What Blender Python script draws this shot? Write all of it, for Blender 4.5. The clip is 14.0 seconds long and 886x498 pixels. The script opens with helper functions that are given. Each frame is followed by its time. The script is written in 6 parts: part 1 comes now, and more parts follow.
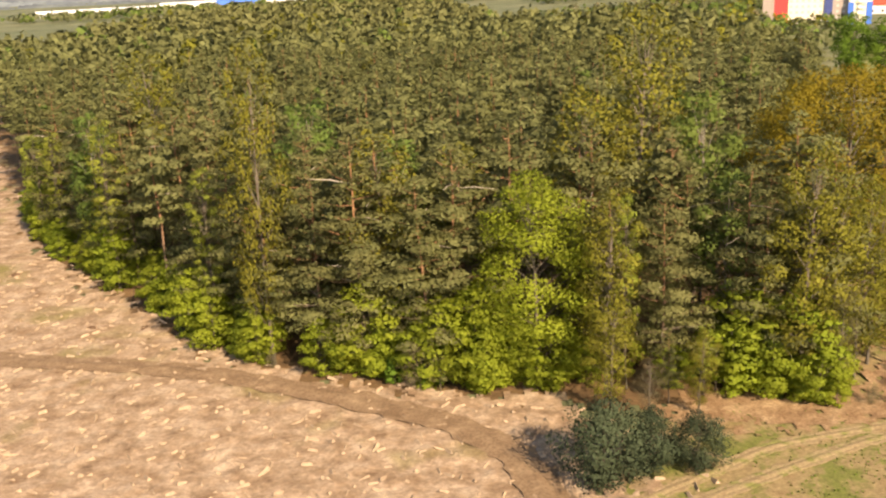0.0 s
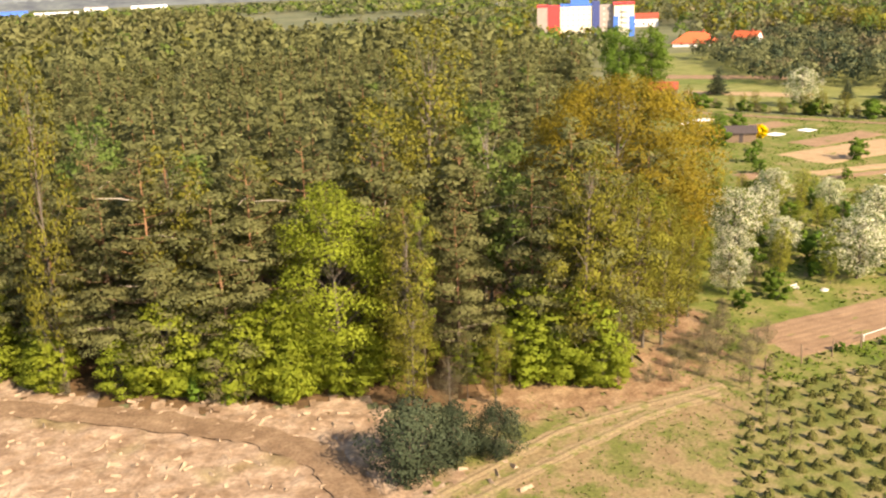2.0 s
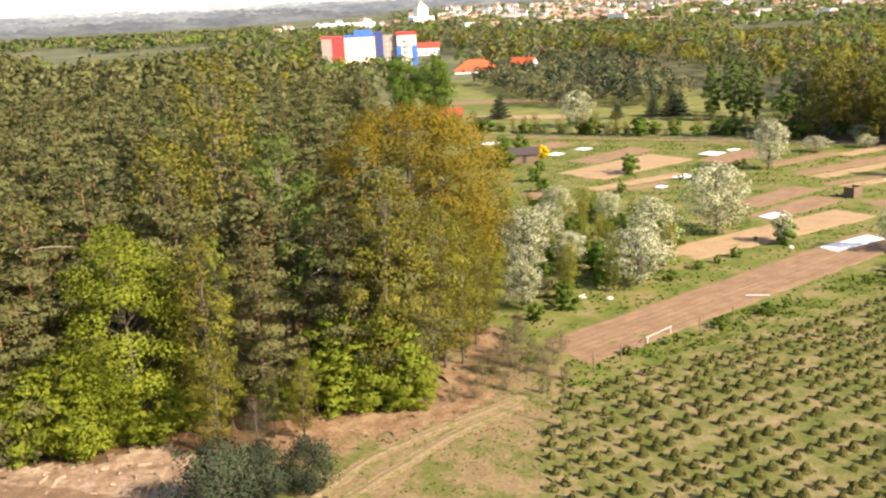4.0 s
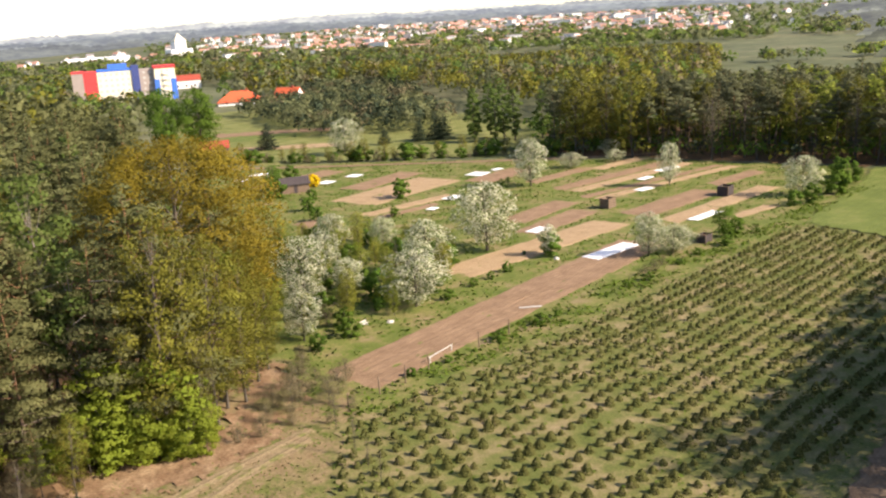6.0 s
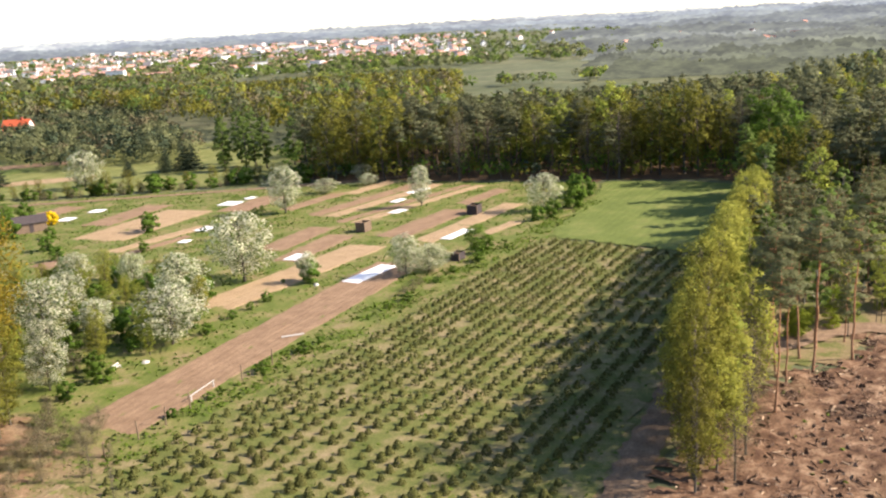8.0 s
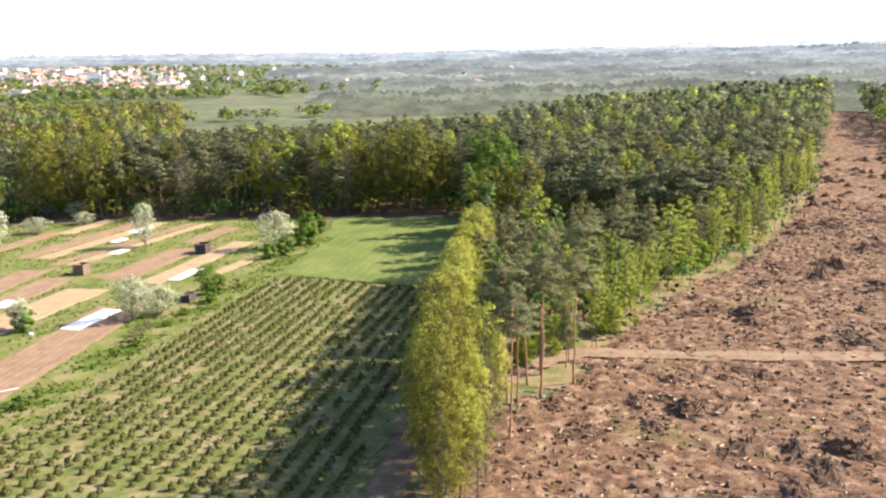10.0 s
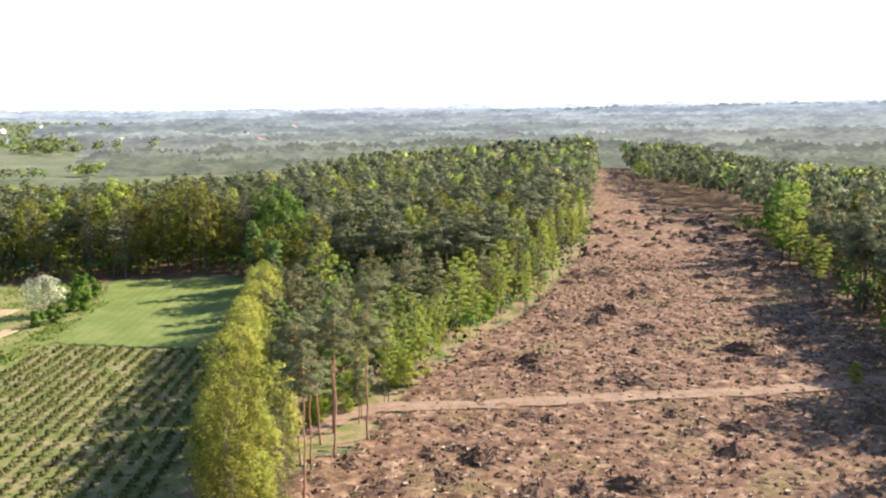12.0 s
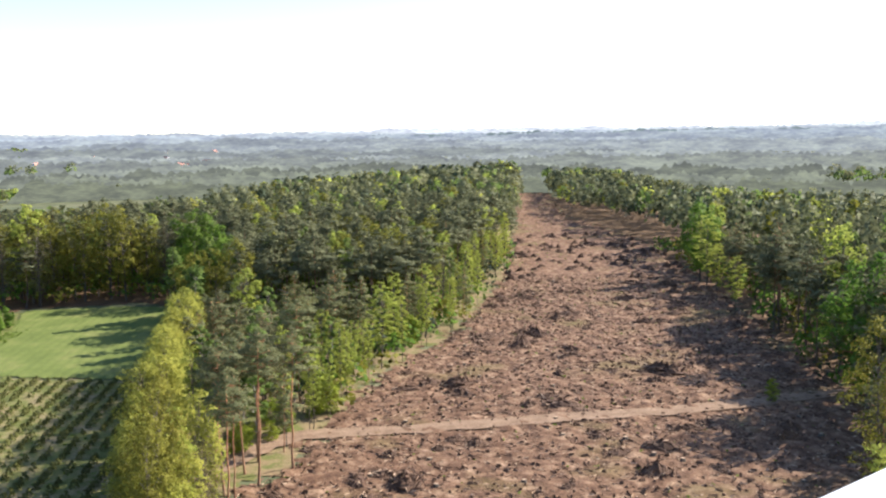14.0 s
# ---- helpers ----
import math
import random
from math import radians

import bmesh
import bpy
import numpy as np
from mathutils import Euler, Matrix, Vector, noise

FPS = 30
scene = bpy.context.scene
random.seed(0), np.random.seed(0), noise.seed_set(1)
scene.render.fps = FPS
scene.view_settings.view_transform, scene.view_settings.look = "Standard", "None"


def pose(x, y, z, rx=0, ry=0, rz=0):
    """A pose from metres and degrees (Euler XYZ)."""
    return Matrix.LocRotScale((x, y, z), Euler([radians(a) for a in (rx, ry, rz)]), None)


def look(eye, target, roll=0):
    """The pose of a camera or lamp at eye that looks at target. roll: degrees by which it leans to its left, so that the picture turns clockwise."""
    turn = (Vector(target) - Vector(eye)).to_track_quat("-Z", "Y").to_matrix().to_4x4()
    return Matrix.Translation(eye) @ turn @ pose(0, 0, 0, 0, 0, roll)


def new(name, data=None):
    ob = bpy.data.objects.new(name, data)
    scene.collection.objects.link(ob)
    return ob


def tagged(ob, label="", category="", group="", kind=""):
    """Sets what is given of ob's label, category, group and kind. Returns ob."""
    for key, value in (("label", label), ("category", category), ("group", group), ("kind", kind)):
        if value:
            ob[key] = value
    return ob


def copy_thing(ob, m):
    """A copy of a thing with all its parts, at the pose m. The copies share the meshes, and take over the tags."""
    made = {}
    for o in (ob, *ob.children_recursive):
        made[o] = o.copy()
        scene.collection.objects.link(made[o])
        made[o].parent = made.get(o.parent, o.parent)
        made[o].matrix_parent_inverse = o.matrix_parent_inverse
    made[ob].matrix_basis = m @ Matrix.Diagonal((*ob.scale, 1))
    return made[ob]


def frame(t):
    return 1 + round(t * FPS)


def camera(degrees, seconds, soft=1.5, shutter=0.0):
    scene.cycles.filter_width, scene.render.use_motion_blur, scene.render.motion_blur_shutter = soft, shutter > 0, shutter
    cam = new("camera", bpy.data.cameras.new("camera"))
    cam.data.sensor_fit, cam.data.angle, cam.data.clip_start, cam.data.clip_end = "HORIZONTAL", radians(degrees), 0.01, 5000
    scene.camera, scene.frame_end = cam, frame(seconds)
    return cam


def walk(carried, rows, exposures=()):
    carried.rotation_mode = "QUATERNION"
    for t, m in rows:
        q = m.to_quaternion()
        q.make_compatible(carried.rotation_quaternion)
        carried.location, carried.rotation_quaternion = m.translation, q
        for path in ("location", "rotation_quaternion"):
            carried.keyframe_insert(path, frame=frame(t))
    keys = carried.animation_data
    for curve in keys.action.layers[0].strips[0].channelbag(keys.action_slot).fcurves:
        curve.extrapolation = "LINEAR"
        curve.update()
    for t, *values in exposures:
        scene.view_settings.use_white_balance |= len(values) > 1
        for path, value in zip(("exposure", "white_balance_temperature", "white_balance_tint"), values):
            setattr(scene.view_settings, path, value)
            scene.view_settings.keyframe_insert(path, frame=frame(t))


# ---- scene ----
cam = camera(49.47, 14.0, soft=2.25)
ROWS = [
    (0.0, 0.083, 0.089, 35.887, -0.175, -16.123, 2.607),
    (0.5, 0.156, 0.364, 35.779, -2.735, -16.317, 2.576),
    (1.0, 0.234, 0.573, 35.723, -5.398, -16.366, 2.288),
    (1.5, 0.078, -0.700, 35.971, -8.853, -16.177, 2.134),
    (2.0, -0.150, -1.978, 36.121, -12.566, -15.880, 2.170),
    (2.5, -0.316, -2.591, 36.255, -15.662, -15.597, 2.225),
    (5.0, 0.036, -1.931, 35.986, -31.717, -14.067, 3.240),
    (5.5, 0.089, -1.794, 35.918, -35.178, -13.883, 3.371),
    (6.0, 0.428, -1.530, 35.843, -38.900, -13.731, 3.524),
    (6.5, 0.789, -1.555, 35.745, -42.328, -13.575, 3.771),
    (7.0, 0.824, -1.717, 35.559, -46.024, -13.319, 3.910),
    (9.5, -0.170, -0.249, 36.236, -65.709, -12.305, 1.739),
    (10.0, 0.019, 0.047, 36.108, -69.877, -11.619, 1.205),
    (10.5, 0.200, 0.259, 35.934, -73.693, -10.880, 0.828),
    (11.0, 0.487, 0.378, 35.803, -77.302, -10.060, 0.632),
    (11.5, 0.717, 0.466, 35.676, -80.144, -9.242, 0.586),
    (12.0, 0.750, 0.384, 35.621, -82.596, -8.360, 0.694),
    (12.5, 0.706, 0.359, 35.631, -84.385, -7.748, 0.804),
    (13.0, 0.697, 0.315, 35.618, -85.753, -7.348, 0.864),
    (13.5, 0.696, 0.373, 35.644, -86.514, -7.163, 0.759),
    (14.0, 0.648, 0.392, 35.601, -87.111, -6.941, 0.633),
]
EXPOSURES = [(0.0, 1.29, 9500, 18), (2.5, 1.52, 8700, 18), (5.0, 1.22, 7650, 18), (7.0, 1.06, 7250, 18), (9.5, 1.67, 6900, 16), (12.5, 1.63, 6600, 15), (14.0, 1.43, 6450, 15)]
walk(cam, [(t, pose(x, y, z, 90 + pitch, roll, yaw)) for t, x, y, z, yaw, pitch, roll in ROWS], EXPOSURES)

# ---- light ----
SUN_ELEV, SUN_DIR = 33.5, (0.58, -1.0)  # the sun stands towards -y, a little towards +x
world = bpy.data.worlds.new("sky")
scene.world = world
world.use_nodes = True
sky = world.node_tree.nodes.new("ShaderNodeTexSky")
sky.sky_type, sky.sun_disc = "NISHITA", False
sky.sun_elevation = radians(SUN_ELEV)
sky.sun_rotation = math.atan2(SUN_DIR[0], SUN_DIR[1])
sky.dust_density, sky.air_density, sky.ozone_density = 0.3, 0.8, 2.0
back = world.node_tree.nodes["Background"]
back.inputs["Strength"].default_value = 0.118
world.node_tree.links.new(sky.outputs[0], back.inputs["Color"])
sun = new("sun", bpy.data.lights.new("sun", "SUN"))
sun.data.energy, sun.data.angle, sun.data.color = 5.0, radians(0.6), (1.0, 0.93, 0.82)
s_len = math.hypot(*SUN_DIR)
sun_at = Vector((SUN_DIR[0] / s_len * math.cos(radians(SUN_ELEV)), SUN_DIR[1] / s_len * math.cos(radians(SUN_ELEV)), math.sin(radians(SUN_ELEV))))
sun.matrix_world = look(tuple(sun_at * 200), (0, 0, 0))

# ---- materials ----
MATS = {}


def nodes_of(name):
    mat = bpy.data.materials.new(name)
    mat.use_nodes = True
    nt = mat.node_tree
    bsdf = nt.nodes["Principled BSDF"]
    bsdf.inputs["Specular IOR Level"].default_value = 0.2
    MATS[name] = mat
    return mat, nt, bsdf


def ramp(nt, fac, stops):
    node = nt.nodes.new("ShaderNodeValToRGB")
    el = node.color_ramp.elements
    while len(el) < len(stops):
        el.new(0.5)
    for e, (p, c) in zip(el, stops):
        e.position, e.color = p, (*c, 1)
    nt.links.new(fac, node.inputs["Fac"])
    return node.outputs["Color"]


def noise_tex(nt, scale, detail=4.0, rough=0.6, coords="Object"):
    tc = nt.nodes.new("ShaderNodeNewGeometry") if coords == "World" else nt.nodes.new("ShaderNodeTexCoord")
    n = nt.nodes.new("ShaderNodeTexNoise")
    n.inputs["Scale"].default_value, n.inputs["Detail"].default_value, n.inputs["Roughness"].default_value = scale, detail, rough
    nt.links.new(tc.outputs["Position" if coords == "World" else coords], n.inputs["Vector"])
    return n.outputs["Fac"]


def mix(nt, a, b, fac, mode="MIX"):
    m = nt.nodes.new("ShaderNodeMix")
    m.data_type, m.blend_type = "RGBA", mode
    for sock, v in ((m.inputs["Factor"], fac), (m.inputs["A"], a), (m.inputs["B"], b)):
        if isinstance(v, bpy.types.NodeSocket):
            nt.links.new(v, sock)
        else:
            sock.default_value = (*v, 1) if isinstance(v, tuple) else v
    return m.outputs["Result"]


def bump(nt, bsdf, height, strength, dist):
    b = nt.nodes.new("ShaderNodeBump")
    b.inputs["Strength"].default_value, b.inputs["Distance"].default_value = strength, dist
    nt.links.new(height, b.inputs["Height"])
    nt.links.new(b.outputs["Normal"], bsdf.inputs["Normal"])


def leaf_mat(name, dark, mid, light, trans=0.35, patch=0.17):
    """Foliage: each leaf cluster and each tree differ a little, and light shines through."""
    mat, nt, bsdf = nodes_of(name)
    geo = nt.nodes.new("ShaderNodeNewGeometry")
    info = nt.nodes.new("ShaderNodeObjectInfo")
    col = ramp(nt, geo.outputs["Random Per Island"], [(0.0, tuple(0.3 * a + 0.7 * b for a, b in zip(dark, mid))), (0.5, mid), (1.0, tuple(0.3 * a + 0.7 * b for a, b in zip(light, mid)))])
    wide = noise_tex(nt, patch, 2.0, 0.5, "World")
    hue = nt.nodes.new("ShaderNodeHueSaturation")
    mr = nt.nodes.new("ShaderNodeMapRange")
    mr.inputs["To Min"].default_value, mr.inputs["To Max"].default_value = 0.494, 0.508
    nt.links.new(info.outputs["Random"], mr.inputs["Value"])
    nt.links.new(mr.outputs["Result"], hue.inputs["Hue"])
    mv = nt.nodes.new("ShaderNodeMapRange")
    mv.inputs["From Min"].default_value, mv.inputs["From Max"].default_value = 0.3, 0.7
    mv.inputs["To Min"].default_value, mv.inputs["To Max"].default_value = 0.78, 1.22
    nt.links.new(wide, mv.inputs["Value"])
    nt.links.new(mv.outputs["Result"], hue.inputs["Value"])
    nt.links.new(col, hue.inputs["Color"])
    nt.links.new(hue.outputs["Color"], bsdf.inputs["Base Color"])
    bsdf.inputs["Roughness"].default_value = 0.7
    bsdf.inputs["Specular IOR Level"].default_value = 0.08
    tr = nt.nodes.new("ShaderNodeBsdfTranslucent")
    nt.links.new(hue.outputs["Color"], tr.inputs["Color"])
    mx = nt.nodes.new("ShaderNodeMixShader")
    mx.inputs["Fac"].default_value = trans
    nt.links.new(bsdf.outputs["BSDF"], mx.inputs[1])
    nt.links.new(tr.outputs["BSDF"], mx.inputs[2])
    nt.links.new(mx.outputs["Shader"], nt.nodes["Material Output"].inputs["Surface"])
    return mat


def soil_mat(name, stops, scale=0.35, fine=6.0, bump_d=0.06, extra=None, rough=0.95):
    """Ground: broad patches and fine grain, with relief."""
    mat, nt, bsdf = nodes_of(name)
    broad = noise_tex(nt, scale, 6.0, 0.65, "World")
    grain = noise_tex(nt, fine, 4.0, 0.7, "World")
    col = ramp(nt, broad, stops)
    if extra:
        third = noise_tex(nt, extra[0], 3.0, 0.6, "World")
        mask = ramp(nt, third, [(extra[2], (0, 0, 0)), (extra[3], (1, 1, 1))])
        col = mix(nt, col, extra[1], mask)
    shade = ramp(nt, grain, [(0.25, (0.55, 0.55, 0.55)), (0.75, (1.35, 1.35, 1.35))])
    col = mix(nt, col, shade, 1.0, "MULTIPLY")
    nt.links.new(col, bsdf.inputs["Base Color"])
    bsdf.inputs["Roughness"].default_value = rough
    bump(nt, bsdf, grain, 0.8, bump_d)
    return mat


def plain_mat(name, rgb, rough=0.7, scale=1.5, vary=0.15, metal=0.0):
    mat, nt, bsdf = nodes_of(name)
    n = noise_tex(nt, scale, 5.0, 0.6, "Object")
    col = ramp(nt, n, [(0.3, tuple(c * (1 - vary) for c in rgb)), (0.7, tuple(min(1, c * (1 + vary)) for c in rgb))])
    nt.links.new(col, bsdf.inputs["Base Color"])
    bsdf.inputs["Roughness"].default_value, bsdf.inputs["Metallic"].default_value = rough, metal
    return mat


def bark_mat(name, low, high, split=0.45, span=22.0):
    """Bark: grey and rough at the foot, turning to the colour of the upper stem."""
    mat, nt, bsdf = nodes_of(name)
    tc = nt.nodes.new("ShaderNodeTexCoord")
    sep = nt.nodes.new("ShaderNodeSeparateXYZ")
    nt.links.new(tc.outputs["Object"], sep.inputs["Vector"])
    mr = nt.nodes.new("ShaderNodeMapRange")
    mr.inputs["From Min"].default_value, mr.inputs["From Max"].default_value = span * (split - 0.2), span * (split + 0.15)
    nt.links.new(sep.outputs["Z"], mr.inputs["Value"])
    base = mix(nt, low, high, mr.outputs["Result"])
    grain = noise_tex(nt, 5.0, 5.0, 0.7)
    shade = ramp(nt, grain, [(0.3, (0.5, 0.5, 0.5)), (0.7, (1.3, 1.3, 1.3))])
    nt.links.new(mix(nt, base, shade, 1.0, "MULTIPLY"), bsdf.inputs["Base Color"])
    bsdf.inputs["Roughness"].default_value = 0.9
    bump(nt, bsdf, grain, 0.6, 0.03)
    return mat


leaf_mat("pine_needles", (0.068, 0.071, 0.027), (0.13, 0.135, 0.053), (0.2, 0.205, 0.09), 0.32)
leaf_mat("dark_needles", (0.026, 0.037, 0.02), (0.045, 0.062, 0.034), (0.072, 0.094, 0.055), 0.2)
leaf_mat("fresh_leaves", (0.14, 0.185, 0.02), (0.24, 0.295, 0.038), (0.33, 0.385, 0.068), 0.55)
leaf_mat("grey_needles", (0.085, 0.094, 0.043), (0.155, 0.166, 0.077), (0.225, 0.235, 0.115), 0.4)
leaf_mat("umber_needles", (0.068, 0.076, 0.038), (0.125, 0.135, 0.068), (0.195, 0.2, 0.105), 0.3)
leaf_mat("hedge_leaves", (0.2, 0.206, 0.036), (0.305, 0.31, 0.06), (0.4, 0.4, 0.095), 0.62)
leaf_mat("lit_leaves", (0.18, 0.22, 0.036), (0.3, 0.34, 0.066), (0.4, 0.435, 0.105), 0.65)
leaf_mat("green_leaves", (0.055, 0.105, 0.014), (0.10, 0.175, 0.026), (0.16, 0.245, 0.045), 0.45)
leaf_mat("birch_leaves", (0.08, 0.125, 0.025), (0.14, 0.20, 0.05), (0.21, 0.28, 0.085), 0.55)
leaf_mat("oak_leaves", (0.155, 0.122, 0.016), (0.225, 0.178, 0.023), (0.29, 0.235, 0.035), 0.45, 0.09)
leaf_mat("olive_leaves", (0.09, 0.088, 0.014), (0.155, 0.15, 0.025), (0.22, 0.215, 0.04), 0.38)
leaf_mat("brown_buds", (0.10, 0.085, 0.045), (0.16, 0.138, 0.075), (0.23, 0.20, 0.11), 0.3)
leaf_mat("blossom", (0.46, 0.46, 0.3), (0.68, 0.67, 0.49), (0.84, 0.82, 0.67), 0.55)
leaf_mat("yellow_bloom", (0.55, 0.38, 0.01), (0.75, 0.55, 0.02), (0.85, 0.66, 0.03), 0.3)
leaf_mat("young_spruce", (0.066, 0.068, 0.019), (0.11, 0.112, 0.033), (0.165, 0.162, 0.052), 0.35)
leaf_mat("grass_blades", (0.07, 0.11, 0.015), (0.11, 0.17, 0.025), (0.19, 0.25, 0.05), 0.35)
leaf_mat("purple_leaves", (0.06, 0.03, 0.03), (0.10, 0.05, 0.045), (0.15, 0.08, 0.07), 0.3)
bark_mat("pine_bark", (0.10, 0.078, 0.06), (0.25, 0.13, 0.07))
bark_mat("pole_bark", (0.30, 0.17, 0.10), (0.45, 0.22, 0.11), 0.3)
bark_mat("grey_bark", (0.10, 0.085, 0.065), (0.15, 0.125, 0.10))
bark_mat("birch_bark", (0.30, 0.28, 0.25), (0.26, 0.23, 0.19))
bark_mat("dead_wood", (0.30, 0.26, 0.21), (0.38, 0.33, 0.27))
soil_mat("clear_cut_soil", [(0.3, (0.045, 0.022, 0.012)), (0.42, (0.105, 0.056, 0.031)), (0.54, (0.18, 0.105, 0.061)), (0.68, (0.32, 0.215, 0.135))], 0.55, 4.0, 0.14, (0.06, (0.15, 0.115, 0.045), 0.56, 0.72))
soil_mat("pale_cut_soil", [(0.3, (0.16, 0.1, 0.06)), (0.45, (0.24, 0.165, 0.108)), (0.58, (0.32, 0.235, 0.165)), (0.72, (0.42, 0.33, 0.24))], 0.4, 2.4, 0.14, (0.07, (0.17, 0.145, 0.055), 0.55, 0.7))
soil_mat("meadow", [(0.3, (0.10, 0.12, 0.03)), (0.55, (0.17, 0.18, 0.055)), (0.8, (0.28, 0.24, 0.11))], 0.2, 5.0, 0.05)
soil_mat("forest_floor", [(0.3, (0.08, 0.05, 0.025)), (0.6, (0.15, 0.09, 0.045)), (0.8, (0.10, 0.10, 0.03))], 0.4, 4.0, 0.08)
soil_mat("dry_verge", [(0.3, (0.19, 0.13, 0.068)), (0.46, (0.22, 0.165, 0.085)), (0.58, (0.115, 0.125, 0.034))], 0.28, 4.0, 0.06)
soil_mat("sandy_track", [(0.3, (0.17, 0.11, 0.068)), (0.55, (0.235, 0.158, 0.10)), (0.8, (0.30, 0.21, 0.14))], 0.5, 5.0, 0.05)
soil_mat("garden_grass", [(0.3, (0.07, 0.10, 0.018)), (0.46, (0.115, 0.14, 0.03)), (0.56, (0.17, 0.16, 0.055)), (0.7, (0.24, 0.18, 0.10))], 0.22, 5.0, 0.05)
soil_mat("rut_track", [(0.3, (0.135, 0.085, 0.05)), (0.55, (0.195, 0.13, 0.08)), (0.8, (0.29, 0.205, 0.13))], 0.6, 4.0, 0.05)
soil_mat("crop_grass", [(0.3, (0.085, 0.115, 0.024)), (0.5, (0.115, 0.148, 0.033)), (0.68, (0.165, 0.18, 0.052)), (0.8, (0.22, 0.19, 0.09))], 0.14, 5.0, 0.05)
soil_mat("plantation_ground", [(0.3, (0.08, 0.102, 0.023)), (0.46, (0.12, 0.131, 0.036)), (0.56, (0.182, 0.16, 0.067)), (0.7, (0.258, 0.2, 0.111))], 0.28, 5.0, 0.06)
soil_mat("tilled_soil", [(0.3, (0.19, 0.12, 0.072)), (0.55, (0.245, 0.16, 0.098)), (0.8, (0.31, 0.21, 0.13))], 0.4, 6.0, 0.05)
soil_mat("dry_tilth", [(0.3, (0.28, 0.195, 0.11)), (0.55, (0.34, 0.24, 0.14)), (0.8, (0.40, 0.29, 0.175))], 0.4, 6.0, 0.05)
soil_mat("far_land", [(0.35, (0.08, 0.095, 0.045)), (0.5, (0.11, 0.12, 0.06)), (0.62, (0.15, 0.15, 0.08)), (0.75, (0.22, 0.19, 0.12))], 0.012, 0.08, 0.5)
plain_mat("fleece", (0.80, 0.80, 0.80), 0.8, 2.0, 0.06)
plain_mat("white_paint", (0.80, 0.80, 0.79), 0.45, 3.0, 0.04)
plain_mat("worn_white", (0.5, 0.48, 0.44), 0.7, 3.0, 0.15)
plain_mat("render_cream", (0.78, 0.70, 0.52), 0.85, 0.4, 0.06)
plain_mat("render_white", (0.76, 0.75, 0.72), 0.85, 0.4, 0.06)
plain_mat("panel_red", (0.66, 0.06, 0.06), 0.6, 0.5, 0.08)
plain_mat("panel_blue", (0.05, 0.16, 0.55), 0.6, 0.5, 0.08)
plain_mat("panel_navy", (0.05, 0.07, 0.2), 0.6, 0.5, 0.08)
plain_mat("panel_grey", (0.32, 0.27, 0.24), 0.8, 0.5, 0.08)
plain_mat("roof_orange", (0.55, 0.115, 0.05), 0.75, 2.0, 0.15)
plain_mat("roof_red", (0.33, 0.07, 0.045), 0.75, 2.0, 0.2)
plain_mat("roof_grey", (0.2, 0.19, 0.19), 0.75, 2.0, 0.2)
plain_mat("window_glass", (0.04, 0.05, 0.06), 0.15, 1.0, 0.1)
plain_mat("weathered_wood", (0.16, 0.115, 0.08), 0.85, 4.0, 0.25)
plain_mat("dark_felt", (0.06, 0.05, 0.05), 0.9, 2.0, 0.2)
plain_mat("metal_grey", (0.4, 0.4, 0.4), 0.4, 2.0, 0.1, 0.8)


# ---- mesh helpers ----
def mesh_of(name, V, Q, mat, smooth=False, normals=None):
    """A mesh from arrays: V of n x 3 and Q, one array or several, of faces with equal numbers of corners."""
    Q = [q for q in (Q if isinstance(Q, list) else [Q]) if len(q)]
    me = bpy.data.meshes.new(name)
    me.vertices.add(len(V))
    me.vertices.foreach_set("co", np.asarray(V, np.float32).ravel())
    corners = np.concatenate([q.ravel() for q in Q]).astype(np.int32)
    sizes = np.concatenate([np.full(len(q), q.shape[1]) for q in Q]).astype(np.int32)
    me.loops.add(len(corners))
    me.loops.foreach_set("vertex_index", corners)
    me.polygons.add(len(sizes))
    me.polygons.foreach_set("loop_start", (np.cumsum(sizes) - sizes).astype(np.int32))
    me.polygons.foreach_set("use_smooth", np.full(len(sizes), smooth))
    me.update(calc_edges=True)
    me.materials.append(MATS[mat])
    if normals is not None:
        me.polygons.foreach_set("use_smooth", np.full(len(sizes), True))
        me.normals_split_custom_set_from_vertices(np.asarray(normals, float).tolist())
    return me


def merge(pieces):
    Vs, Qs, n = [], {}, 0
    for V, Q in pieces:
        for q in (Q if isinstance(Q, list) else [Q]):
            if len(q):
                Qs.setdefault(q.shape[1], []).append(q + n)
        Vs.append(V)
        n += len(V)
    return np.concatenate(Vs), [np.concatenate(q) for q in Qs.values()]


def tube(points, radii, sides=6):
    P, r = np.asarray(points, float), np.asarray(radii, float)
    d = np.gradient(P, axis=0)
    d /= np.linalg.norm(d, axis=1, keepdims=True) + 1e-9
    ref = np.where(np.abs(d[:, 2:3]) > 0.9, np.array([[1.0, 0, 0]]), np.array([[0, 0, 1.0]]))
    u = np.cross(d, ref)
    u /= np.linalg.norm(u, axis=1, keepdims=True)
    v = np.cross(d, u)
    a = np.linspace(0, 2 * np.pi, sides, endpoint=False)
    V = P[:, None] + r[:, None, None] * (np.cos(a)[None, :, None] * u[:, None] + np.sin(a)[None, :, None] * v[:, None])
    n, k = len(P), np.arange(sides)
    Q = np.concatenate([np.stack([i * sides + k, i * sides + (k + 1) % sides, (i + 1) * sides + (k + 1) % sides, (i + 1) * sides + k], 1) for i in range(n - 1)])
    return V.reshape(-1, 3), Q


